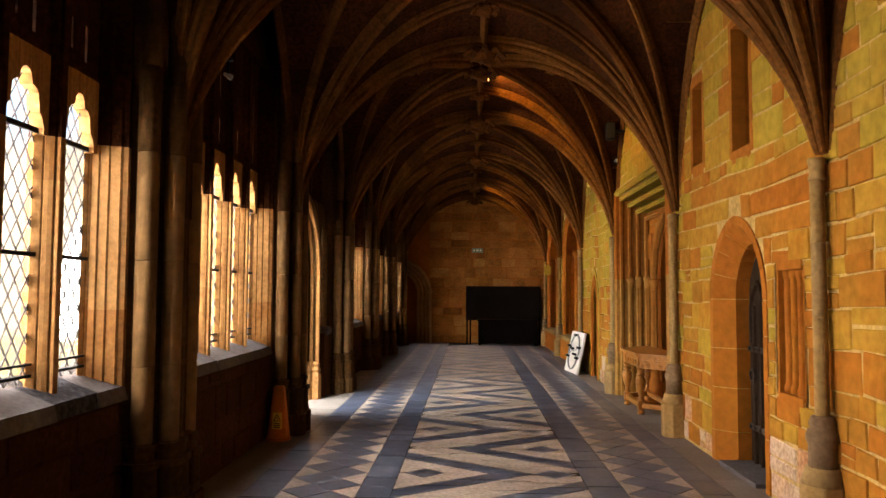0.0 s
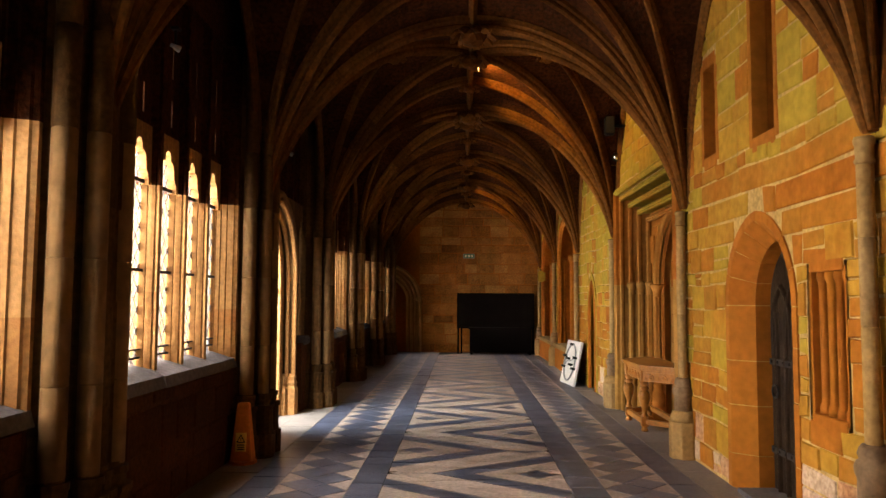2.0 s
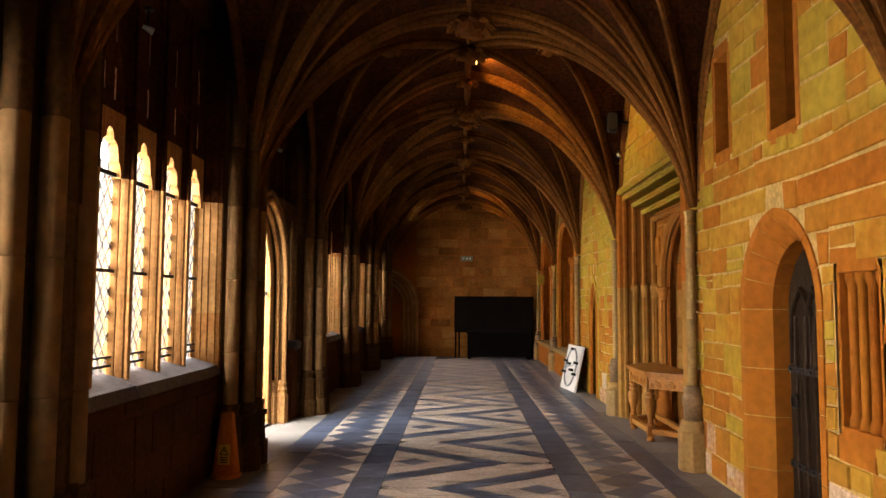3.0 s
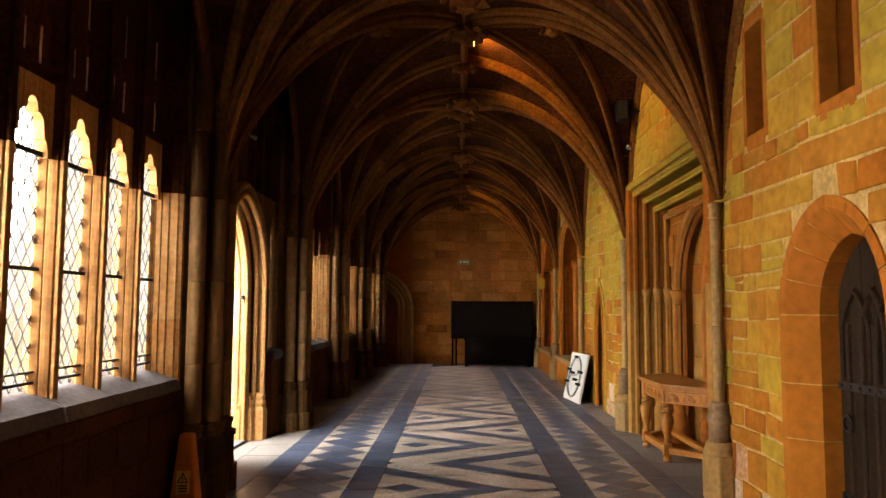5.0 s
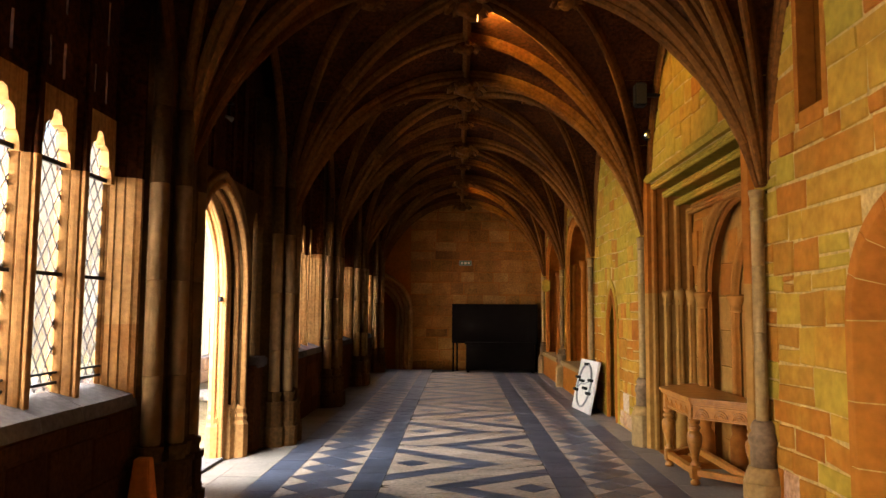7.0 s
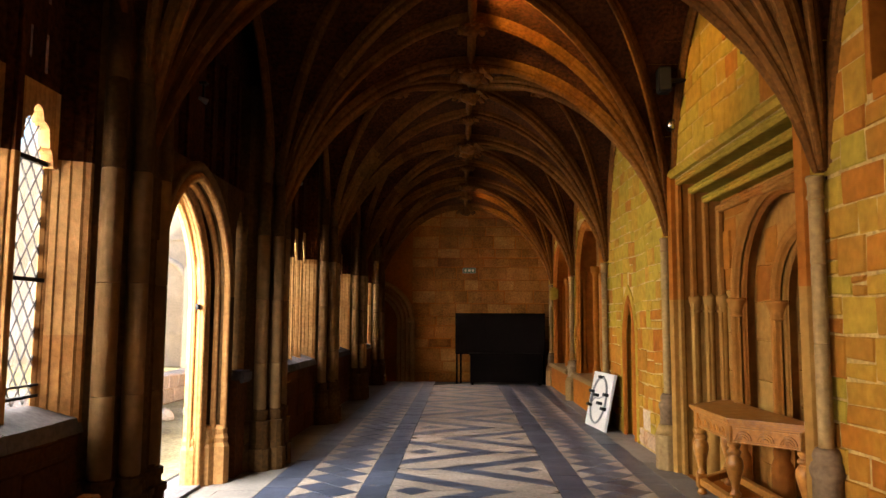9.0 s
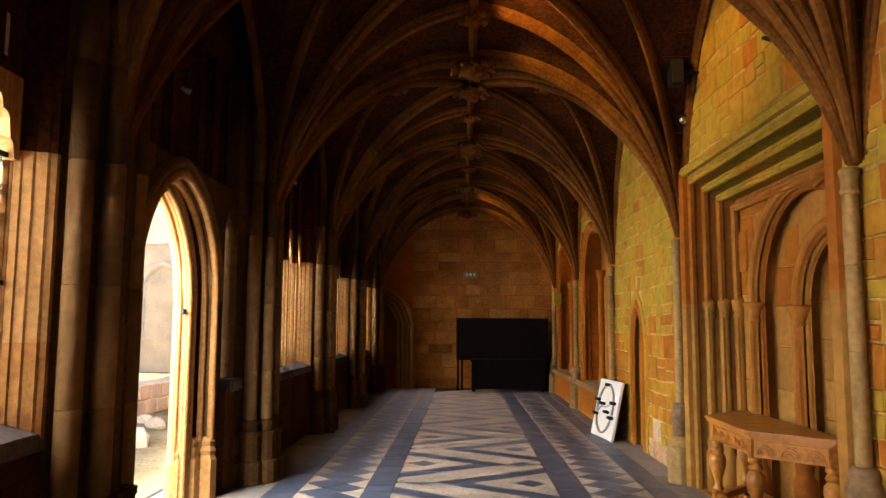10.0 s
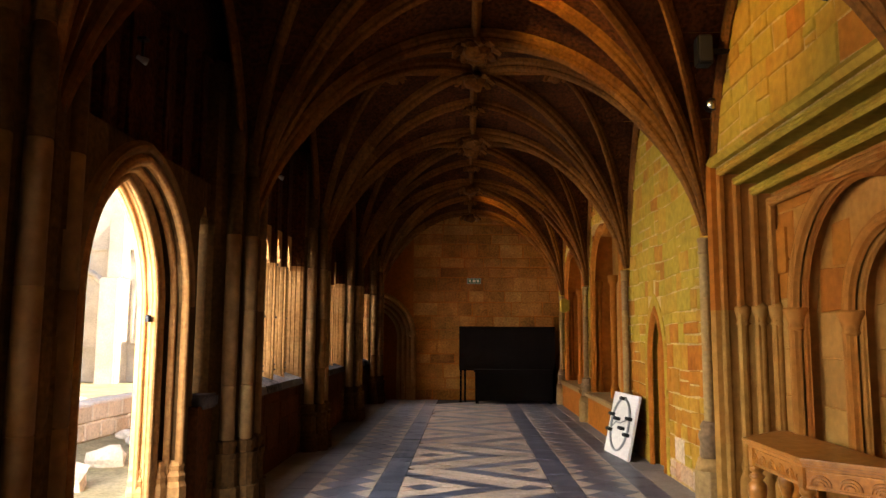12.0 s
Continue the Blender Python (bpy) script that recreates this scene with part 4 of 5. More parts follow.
def square_frame(x, y0, y1, ztop, sec, mats, name):
    """A moulding round three sides, in stones: lower jambs, upper jambs and lintel stones."""
    ms = [y0 + (y1 - y0) * q for q in (0.22, 0.47, 0.7)]
    path = [(y0, 0.0), (y0, 0.62), (y0, 1.76), (y0, ztop)] + [(m, ztop) for m in ms] + [(y1, ztop), (y1, 1.76), (y1, 0.62), (y1, 0.0)]
    rows = []
    for i, (y, z) in enumerate(path):
        ty, tz = {3: (-1, 1), 7: (1, 1)}.get(i, (-1, 0) if i < 3 else (1, 0) if i > 7 else (0, 1))
        rows.append([(x - v, y + ty * u, z + tz * u) for u, v in sec])
    for i in range(len(rows) - 1):
        lin = 3 <= i <= 6
        low = i in (0, 1, 8, 9)
        bm = bmesh.new()
        bridge(bm, [[(a, b, c) for a, b, c in rows[i]], rows[i + 1]])
        part(name, bm, mats[0] if lin else mats[1] if low else mats[2], recess)


for q, (dx, ins) in enumerate(((0.0, 0.0), (0.10, 0.11), (0.20, 0.22), (0.30, 0.33))):
    square_frame(XR + dx, 8.42 + ins, 11.28 - ins, 3.02 - ins, [(0.01, 0.0), (0.0, 0.012), (-0.015, 0.014), (-0.025, 0.0), (-0.035, 0.02), (-0.055, 0.024), (-0.07, 0.005), (-0.066, -0.03), (-0.045, -0.05), (-0.05, -0.2), (0.01, -0.2)], (M_UPPER if q < 3 else M_RECESS, M_BUFF, M_RECESS), "moulded_stone")
square_frame(XR - 0.004, 8.38, 11.32, 3.06, [(-0.02, 0.0), (-0.02, 0.05), (0.02, 0.08), (0.07, 0.05), (0.08, 0.0)], (M_UPPER, M_BUFF, M_DRESSED), "label_stone")
for d, dx, r in ((BIG_ARCH, 0.36, 0.06), (BIG_ARCH, 0.42, 0.035), (SMALL_ARCH, 0.52, 0.06), (SMALL_ARCH, 0.58, 0.035)):
    k = 0.0 if dx in (0.36, 0.52) else -0.05
    bm = bmesh.new()
    sweep(bm, arch_path(XR + dx, d["yc"], d["w"] + k, 0, d["spring"], d["rise"] + k, 14), (-1, 0, 0), roll_section(r, r * 1.1), flip=-1)
    bmesh.ops.recalc_face_normals(bm, faces=bm.faces[:])
    part("arch_moulding", bm, M_RECESS, recess)
for d, dx in ((BIG_ARCH, 0.33), (SMALL_ARCH, 0.49)):
    for s in (-1, 1):
        yy = d["yc"] + s * d["w"]
        for z0, prof in ((0.0, [(0.1, 0), (0.1, 0.3), (0.075, 0.36), (0.085, 0.42), (0.06, 0.48)]), (d["spring"] - 0.16, [(0.055, 0), (0.075, 0.02), (0.06, 0.04), (0.085, 0.12), (0.1, 0.15), (0.1, 0.18)])):
            bm = bmesh.new()
            lathe(bm, [(r, z0 + z) for r, z in prof], XR + dx + 0.03, yy, 14)
            part("capital" if z0 else "base", bm, M_RECESS, recess, smooth=True)
for yy in (8.55, 8.67, 11.15, 11.03, 10.92):
    x = XR + 0.02 + (11.28 - yy if yy > 10 else yy - 8.42) * 0.85
    bm = bmesh.new()
    lathe(bm, [(0.075, 0), (0.075, 0.34), (0.05, 0.4), (0.065, 0.45), (0.042, 0.5), (0.042, 1.62), (0.06, 1.64), (0.045, 1.66), (0.065, 1.74), (0.07, 1.78), (0.045, 1.8), (0.03, 1.82)], x, yy, 14)
    part("jamb_shaft", bm, M_BUFF, recess, smooth=True)
rnd = random.Random(31)
for dx, outer, inner in ((0.52, BIG_ARCH, SMALL_ARCH), (0.68, SMALL_ARCH, None), (0.36, None, BIG_ARCH)):
    z = 0.0
    while z < 2.62:
        h = rnd.uniform(0.26, 0.42)
        ro = arch_half(outer, -0.03, z + h) if outer else 1.05 + 0.05
        ri = arch_half(inner, 0.05, z) if inner else 0.0
        if outer is None:
            ro = 1.5
        if ro > ri + 0.05:
            for sgn in (-1, 1):
                cuts = [ri, ro] if ro - ri < 0.6 else [ri, (ri + ro) / 2 + rnd.uniform(-0.08, 0.08), ro]
                for a, b in zip(cuts, cuts[1:]):
                    ya, yb = sorted((9.42 + sgn * a, 9.42 + sgn * b))
                    ya, yb = max(ya, 8.8), min(yb, 10.92)
                    if yb - ya < 0.06:
                        continue
                    bm = bmesh.new()
                    stone_block(bm, lambda a_, z_, out, q=dx: (XR + q - out, a_, z_), ya, yb, z, z + h, rnd.uniform(0.004, 0.01), rnd, 0.003)
                    part("recess_stone", bm, M_BUFF if z < 1.6 else M_DRESSED, recess)
        z += h
bm = bmesh.new()
for z0, z1, ya, yb in ((2.05, 2.42, 10.72, 10.9),):
    box(bm, XR + 0.33, XR + 0.37, ya, yb, z0, z1)
part("spandrel_panel", bm, M_DRESSED, recess)

# benches and recesses further on
for ya, yb in ((15.3, 17.9), (18.75, 21.35)):
    b = tagged(new("stone_bench"), "long stone wall bench with a moulded edge below a recess", "bench", "benches along the wall", "structure")
    part("seat_slab", soft_box(XR - 0.16, XR + 0.36, ya - 0.1, yb + 0.1, 0.47, 0.56, 0.02), M_SHAFT, b)
    part("bench_front", soft_box(XR - 0.11, XR + 0.02, ya - 0.05, yb + 0.05, 0.0, 0.47, 0.01), M_DRESSED, b)
    for yy in (ya, (ya + yb) / 2, yb):
        bm = bmesh.new()
        lathe(bm, [(0.07, 0.56), (0.07, 0.7), (0.05, 0.76), (0.05, 2.35), (0.075, 2.4), (0.085, 2.5)], XR + 0.1, yy, 12)
        part("recess_shaft", bm, M_DRESSED, b, smooth=True)
    bm = bmesh.new()
    sweep(bm, arch_path(XR + 0.02, (ya + yb) / 2, (yb - ya) / 2 - 0.05, 0.56, 2.4, 0.85), (-1, 0, 0), roll_section(0.09, 0.08), flip=-1)
    bmesh.ops.recalc_face_normals(bm, faces=bm.faces[:])
    part("recess_arch", bm, M_DRESSED, b)
bm = soft_box(XR - 0.14, XR + 0.05, 21.2, 21.5, 2.05, 2.35, 0.03)
tagged(link("corbel", bm, M_UPPER), "carved pale stone corbel", "corbel", kind="structure")

# ---- left wall: doorway to the garth ----
GATE = dict(yc=9.8, w=0.58, spring=1.72, rise=0.91)
GATE2 = dict(yc=9.8, w=0.80, spring=1.78, rise=0.95)
doorway = tagged(new("garth_doorway"), "open pointed stone doorway to the sunlit garth", "doorway", kind="structure")
bm = bmesh.new()
strip = (10.9, 11.13, 1.02, lambda y: 2.32 + head_top((y - 11.015) * 1.3), 12)
wall_strips(bm, -2.47, -2.35, 8.3, 11.4, -0.1, 2.86, [(GATE["yc"] - GATE["w"], GATE["yc"] + GATE["w"], -0.1, arch_top(GATE), 20), strip])
part("inner_order", bm, M_JAMB, doorway)
# doorway wall in the piers' shaded colour, to keep it dark round the arch
bm = bmesh.new()
wall_strips(bm, -2.35, -2.2, 8.3, 11.4, -0.1, 2.86, [(GATE2["yc"] - GATE2["w"], GATE2["yc"] + GATE2["w"], -0.1, arch_top(GATE2), 20), strip])
part("outer_order", bm, M_PIERSHADE, doorway)
for d, x, k, r in ((GATE2, -2.2, 0.12, 0.05), (GATE2, -2.2, 0.03, 0.045), (GATE2, -2.28, -0.02, 0.04), (GATE, -2.35, 0.1, 0.05), (GATE, -2.35, 0.02, 0.04), (GATE, -2.42, -0.01, 0.03)):
    bm = bmesh.new()
    sweep(bm, arch_path(x, d["yc"], d["w"] + k, 0.0 if k < 0.12 else 1.75, d["spring"], d["rise"] + k, 14), (1, 0, 0), roll_section(r, r * 1.1))
    bmesh.ops.recalc_face_normals(bm, faces=bm.faces[:])
    part("hood_mould" if k >= 0.12 else "arch_roll", bm, M_PIERLIT if k >= 0.12 else M_JAMB, doorway)
for s in (-1, 1):
    for x, yy, r in ((-2.22, 0.84, 0.1), (-2.32, 0.74, 0.085), (-2.42, 0.62, 0.085)):
        bm = bmesh.new()
        lathe(bm, [(r, 0), (r, 0.34), (r * 0.8, 0.38), (r * 0.9, 0.42), (r * 0.7, 0.46), (r * 0.8, 0.5), (r * 0.55, 0.54)], x, 9.8 + s * yy, 8)
        part("jamb_base", bm, M_JAMB, doorway)
bm = bmesh.new()
box(bm, -2.8, -2.3, 9.2, 10.4, -0.15, 0.03)
tagged(link("threshold", bm, M_SILL), "pale worn stone threshold", "step", kind="structure")
part("sill_stone", soft_box(-2.42, -2.08, 10.9, 11.24, 0.9, 1.02, 0.02), M_SILL, doorway)
bm = bmesh.new()
lathe(bm, [(0.02, 0), (0.022, 0.02), (0.022, 0.05), (0.0, 0.055)], 0, 0, 10)
hook = part("door_hook", bm, M_IRON, doorway, "black iron hinge pin")
hook.matrix_basis = Matrix.Translation((-2.36, 10.33, 1.62))
# tracery over the doorway, shade carried by the same dark colour
bm = bmesh.new()
wall_strips(bm, -2.4, -2.26, 8.3, 11.4, 2.862, 4.0, [(y, y + 0.02, 2.95, flat(3.2), 1) for y in (8.9, 9.3, 9.62, 10.28, 10.6)])
for i, yy in enumerate((8.75, 9.15, 9.5, 10.1, 10.45, 10.85)):
    prism(bm, [(x, y * 0.8 + yy) for x, y in mullion_plan()], 2.87, 4.0)
part("tracery_bar", bm, M_SHADED, doorway)

# garth beyond
far = tagged(new("garth_range"), "sunlit pale stone range with buttresses across the garth", "building", kind="")
bm = bmesh.new()
box(bm, -18.6, -18, -8, 40, -0.2, 7)
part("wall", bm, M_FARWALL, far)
for i in range(12):
    part("buttress", soft_box(-18.05, -17.3, -6 + 3.8 * i, -5.3 + 3.8 * i, -0.2, 5.2, 0.05), M_FARWALL, far)
    bm = bmesh.new()
    sweep(bm, arch_path(-17.98, -3.75 + 3.8 * i, 1.1, 1.0, 2.6, 1.0, 8), (1, 0, 0), roll_section(0.12, 0.12))
    bmesh.ops.recalc_face_normals(bm, faces=bm.faces[:])
    part("window_arch", bm, M_FARWALL, far)
part("coping", soft_box(-18.7, -17.8, -8, 40, 7, 7.3, 0.05), M_FARWALL, far)
cross = tagged(new("garth_range"), "sunlit pale stone range closing the garth, with buttresses and arched windows", "building", kind="")
bm = bmesh.new()
box(bm, -18, -3.2, 30, 30.6, -0.2, 8)
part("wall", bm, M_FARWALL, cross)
for i in range(6):
    xb = -4.1 - 2.6 * i
    part("buttress", soft_box(xb - 0.35, xb + 0.35, 29.1, 30.05, -0.2, 3.4, 0.05), M_FARWALL, cross)
    part("buttress_head", soft_box(xb - 0.3, xb + 0.3, 29.5, 30.05, 3.4, 5.6, 0.05), M_FARWALL, cross)
    bm = bmesh.new()
    sweep(bm, [(p[1], 29.98, p[2]) for p in arch_path(0, xb - 1.3, 0.75, 1.2, 2.8, 0.9, 8)], (0, -1, 0), roll_section(0.12, 0.14))
    bmesh.ops.recalc_face_normals(bm, faces=bm.faces[:])
    part("window_arch", bm, M_FARWALL, cross)
for zz in (1.0, 4.4):
    part("string_course", soft_box(-18, -3.2, 29.9, 30.1, zz, zz + 0.14, 0.03), M_FARWALL, cross)
rnd = random.Random(9)
for i in range(46):
    r = rnd.uniform(0.08, 0.24)
    bm = bmesh.new()
    bmesh.ops.create_icosphere(bm, subdivisions=2, radius=r, matrix=Matrix.Diagonal((1.3, 1, 0.7, 1)))
    for v in bm.verts:
        v.co += noise.noise_vector(v.co * 6 + Vector((i, 0, 0))) * r * 0.5
    ob = tagged(link("rubble_stone", bm, M_FARWALL), "pale lichened stone lying on the grass", "stone", "fallen stones in the garth")
    ob.location = (rnd.uniform(-8.5, -4.2), rnd.uniform(11, 24), -0.12 + r * 0.45)
low = tagged(new("garth_wall"), "low ruined pale stone wall in the garth", "low wall")
for i in range(34):
    for q in range(2):
        bm = soft_box(-6.2, -5.7, 10 + i * 0.5 + q * 0.2, 10.49 + i * 0.5 + q * 0.2, -0.12 + q * 0.28, 0.15 + q * 0.28 + rnd.uniform(0, 0.03), 0.03, 1)
        part("stone", bm, M_FARWALL, low)

# ---- end wall ----
enddoor = tagged(new("end_doorway"), "moulded stone doorway in the dim end wall", "doorway", kind="structure")
for k, r in ((0.0, 0.05), (0.12, 0.05), (0.24, 0.05), (0.36, 0.06)):
    bm = bmesh.new()
    pts = [(p[1], Y1 - 0.02 - k * 0.25, p[2]) for p in arch_path(0, -1.95, 0.42 + k, 0, 1.5, 0.65 + k, 10)]
    sweep(bm, pts, (0, -1, 0), roll_section(r, r * 1.5))
    bmesh.ops.recalc_face_normals(bm, faces=bm.faces[:])
    part("arch_moulding", bm, M_JAMB, enddoor)
bm = bmesh.new()
bmesh.ops.create_icosphere(bm, subdivisions=2, radius=0.1)
for v in bm.verts:
    v.co += noise.noise_vector(v.co * 9) * 0.04
ob = part("hood_stop", bm, M_JAMB, enddoor)
ob.location = (-1.2, Y1 - 0.12, 1.55)

screen = thing("display_screen", "dark wooden display screen on legs before the end wall", "display screen", at=(1.05, Y1 - 0.5, 0))
part("panel", soft_box(-1.12, 1.12, -0.03, 0.03, 0.72, 1.74, 0.01), M_EBONY, screen)
for x in (-1.08, -0.98, 1.08):
    part("leg", soft_box(x - 0.025, x + 0.025, -0.035, 0.035, 0, 0.76, 0.005, 1), M_EBONY, screen)
for x in (-1.08, 1.08):
    part("foot", soft_box(x - 0.03, x + 0.03, -0.2, 0.2, 0, 0.04, 0.005, 1), M_EBONY, screen)
chest = thing("chest", "low black wooden chest below the screen", "chest", at=(1.15, Y1 - 0.75, 0))
part("body", soft_box(-0.85, 0.9, -0.2, 0.2, 0.06, 0.7, 0.012), M_EBONY, chest)
part("lid", soft_box(-0.88, 0.93, -0.22, 0.22, 0.7, 0.76, 0.012), M_EBONY, chest)
for x in (-0.8, 0.85):
    for y in (-0.16, 0.16):
        part("foot", soft_box(x - 0.04, x + 0.04, y - 0.04, y + 0.04, 0, 0.06, 0.005, 1), M_EBONY, chest)
sign = thing("exit_sign", "small green and white exit sign high on the wall", "exit sign", at=(0.28, Y1 - 0.03, 2.84))
part("case", soft_box(-0.17, 0.17, -0.02, 0.03, -0.07, 0.07, 0.006, 1), M_GREY, sign)
part("panel", soft_box(-0.15, 0.15, -0.026, -0.018, -0.055, 0.055, 0.002, 1), M_SIGN, sign)
for x0, x1 in ((-0.12, -0.07), (-0.03, 0.04), (0.07, 0.12)):
    part("symbol", soft_box(x0, x1, -0.03, -0.025, -0.03, 0.03, 0.001, 1), M_WHITE, sign)

lay_end_wall()
lay_dado()

# ---- loose things ----
# table
TOP = 0.78
table = thing("side_table", "carved oak side table with canted corners and bulbous turned legs", "table")
outline = [(2.16, 9.47), (2.16, 10.45), (2.6, 10.86), (2.69, 10.86), (2.69, 9.06), (2.6, 9.06)]


def offset_outline(k):
    cx, cy = 2.44, 9.96
    return [(cx + (x - cx) * (1 - k / 0.28), cy + (y - cy) * (1 - k / 0.6)) for x, y in outline]


for name, k, z0, z1 in (("tabletop", 0.0, TOP - 0.025, TOP), ("top_edge", 0.012, TOP - 0.045, TOP - 0.024), ("top_moulding", 0.03, TOP - 0.06, TOP - 0.044)):
    bm = bmesh.new()
    prism(bm, offset_outline(k), z0, z1)
    bmesh.ops.recalc_face_normals(bm, faces=bm.faces[:])
    bmesh.ops.bevel(bm, geom=bm.edges[:], offset=0.006, segments=2, affect="EDGES")
    part(name, bm, M_OAK, table)
ap = offset_outline(0.05)
for i, (p, q) in enumerate(zip(ap, ap[1:] + ap[:1])):
    if i in (2, 3, 4):
        continue
    P, Q = Vector((*p, 0)), Vector((*q, 0))
    d = (Q - P).normalized()
    nrm = Vector((d.y, -d.x, 0)) * (1 if (Vector((2.44, 9.96, 0)) - P).dot(Vector((d.y, -d.x, 0))) < 0 else -1)
    bm = bmesh.new()
    a, b = P, Q
    hexa(bm, [(*(a)[:2], TOP - 0.19), (*(b)[:2], TOP - 0.19), (*(b - nrm * 0.03)[:2], TOP - 0.19), (*(a - nrm * 0.03)[:2], TOP - 0.19),
              (*(a)[:2], TOP - 0.055), (*(b)[:2], TOP - 0.055), (*(b - nrm * 0.03)[:2], TOP - 0.055), (*(a - nrm * 0.03)[:2], TOP - 0.055)])
    bmesh.ops.recalc_face_normals(bm, faces=bm.faces[:])
    apron = part("apron", bm, M_OAK, table, "carved oak apron with lunettes")
    L = (Q - P).length
    cnt = max(2, round(L / 0.16))
    for j in range(cnt):
        c = P + d * (L * (j + 0.5) / cnt)
        for rad, wd in ((0.062, 0.008), (0.042, 0.006), (0.022, 0.008)):
            bm = bmesh.new()
            pts = [c + d * (rad * math.cos(math.pi * t / 10)) + Vector((0, 0, TOP - 0.165 + rad * math.sin(math.pi * t / 10))) for t in range(11)]
            sweep(bm, pts, nrm, [(-wd, -0.002), (-wd * 0.6, 0.008), (wd * 0.6, 0.008), (wd, -0.002)])
            bmesh.ops.recalc_face_normals(bm, faces=bm.faces[:])
            part("lunette", bm, M_OAK, apron)
    for zz in (TOP - 0.18, TOP - 0.075):
        bm = bmesh.new()
        sweep(bm, [P + Vector((0, 0, zz)), Q + Vector((0, 0, zz))], nrm, [(-0.006, -0.002), (-0.004, 0.006), (0.004, 0.006), (0.006, -0.002)])
        bmesh.ops.recalc_face_normals(bm, faces=bm.faces[:])
        part("bead", bm, M_OAK, apron)
LEG = [(0.03, 0.0), (0.042, 0.012), (0.045, 0.03), (0.032, 0.045), (0.028, 0.06)]
LEG2 = [(0.03, 0.165), (0.042, 0.175), (0.045, 0.19), (0.03, 0.205), (0.027, 0.23), (0.034, 0.27), (0.05, 0.32), (0.062, 0.365), (0.068, 0.41), (0.064, 0.45), (0.045, 0.475), (0.034, 0.485), (0.05, 0.495), (0.055, 0.51), (0.045, 0.525), (0.032, 0.535), (0.048, 0.55), (0.05, 0.57), (0.042, 0.585)]
legs = [(2.235, 9.55), (2.235, 10.37), (2.61, 9.16), (2.61, 10.75)]
for x, y in legs:
    bm = bmesh.new()
    lathe(bm, LEG2, x, y, 20)
    leg = part("leg", bm, M_OAK, table, smooth=True)
    bm = bmesh.new()
    lathe(bm, LEG, x, y, 20)
    part("bun_foot", bm, M_OAK, leg, smooth=True)
    part("foot_block", soft_box(x - 0.042, x + 0.042, y - 0.042, y + 0.042, 0.06, 0.17, 0.006), M_OAK, leg)
    part("head_block", soft_box(x - 0.042, x + 0.042, y - 0.042, y + 0.042, 0.58, TOP - 0.055, 0.006), M_OAK, leg)
for (x0, y0), (x1, y1) in ((legs[0], legs[1]), (legs[0], legs[2]), (legs[1], legs[3]), (legs[2], legs[3])):
    d = Vector((x1 - x0, y1 - y0, 0))
    n = Vector((-d.y, d.x, 0)).normalized() * 0.03
    e = d.normalized() * 0.035
    a, b = Vector((x0, y0, 0)) + e, Vector((x1, y1, 0)) - e
    bm = bmesh.new()
    hexa(bm, [(*(a - n)[:2], 0.085), (*(b - n)[:2], 0.085), (*(b + n)[:2], 0.085), (*(a + n)[:2], 0.085), (*(a - n)[:2], 0.145), (*(b - n)[:2], 0.145), (*(b + n)[:2], 0.145), (*(a + n)[:2], 0.145)])
    bmesh.ops.recalc_face_normals(bm, faces=bm.faces[:])
    bmesh.ops.bevel(bm, geom=bm.edges[:], offset=0.006, segments=1, affect="EDGES")
    part("stretcher", bm, M_OAK, table)

# leaning board with a ring: built flat, then leaned on the wall
board = thing("leaning_board", "white board with grey ring and black clips leaning on wall", "board")
BW, BH = 0.92, 0.80
part("panel", soft_box(-BW / 2, BW / 2, -0.02, 0.02, 0, BH, 0.006), M_WHITE, board)
part("edge_strip", soft_box(-BW / 2 - 0.006, -BW / 2, -0.021, 0.021, 0, BH, 0.002, 1), M_RUBBER, board)
bm = bmesh.new()
ring = [(0.33 * math.cos(2 * math.pi * i / 40), -0.035, BH / 2 + 0.33 * math.sin(2 * math.pi * i / 40)) for i in range(41)]
sweep(bm, ring, (0, -1, 0), [(0.016 * math.cos(a), 0.016 * math.sin(a)) for a in [2 * math.pi * q / 8 for q in range(8)]])
bmesh.ops.recalc_face_normals(bm, faces=bm.faces[:])
part("ring", bm, M_GREY, board, "grey metal ring", smooth=True)
for x, z in ((-0.33, 0.3), (-0.33, 0.5), (0.33, 0.3), (0.33, 0.5), (-0.1, 0.46), (0.12, 0.36), (0.0, 0.73)):
    part("clip", soft_box(x - 0.055, x + 0.055, -0.085, -0.015, z - 0.022, z + 0.022, 0.008, 1), M_RUBBER, board, "black rubber clip")
bm = bmesh.new()
sweep(bm, [(-0.33, -0.04, 0.3), (-0.12, -0.05, 0.42), (0.05, -0.05, 0.42), (0.33, -0.04, 0.5)], (0, -1, 0), [(0.008 * math.cos(a), 0.008 * math.sin(a)) for a in [2 * math.pi * q / 6 for q in range(6)]])
bmesh.ops.recalc_face_normals(bm, faces=bm.faces[:])
part("bracket", bm, M_GREY, board)
lean = math.atan2(0.17, 0.78)
board.matrix_basis = Matrix.Translation((2.02, 14.48, 0.004)) @ Matrix.Rotation(math.radians(-90 + 7), 4, "Z") @ Matrix.Rotation(-lean, 4, "X")

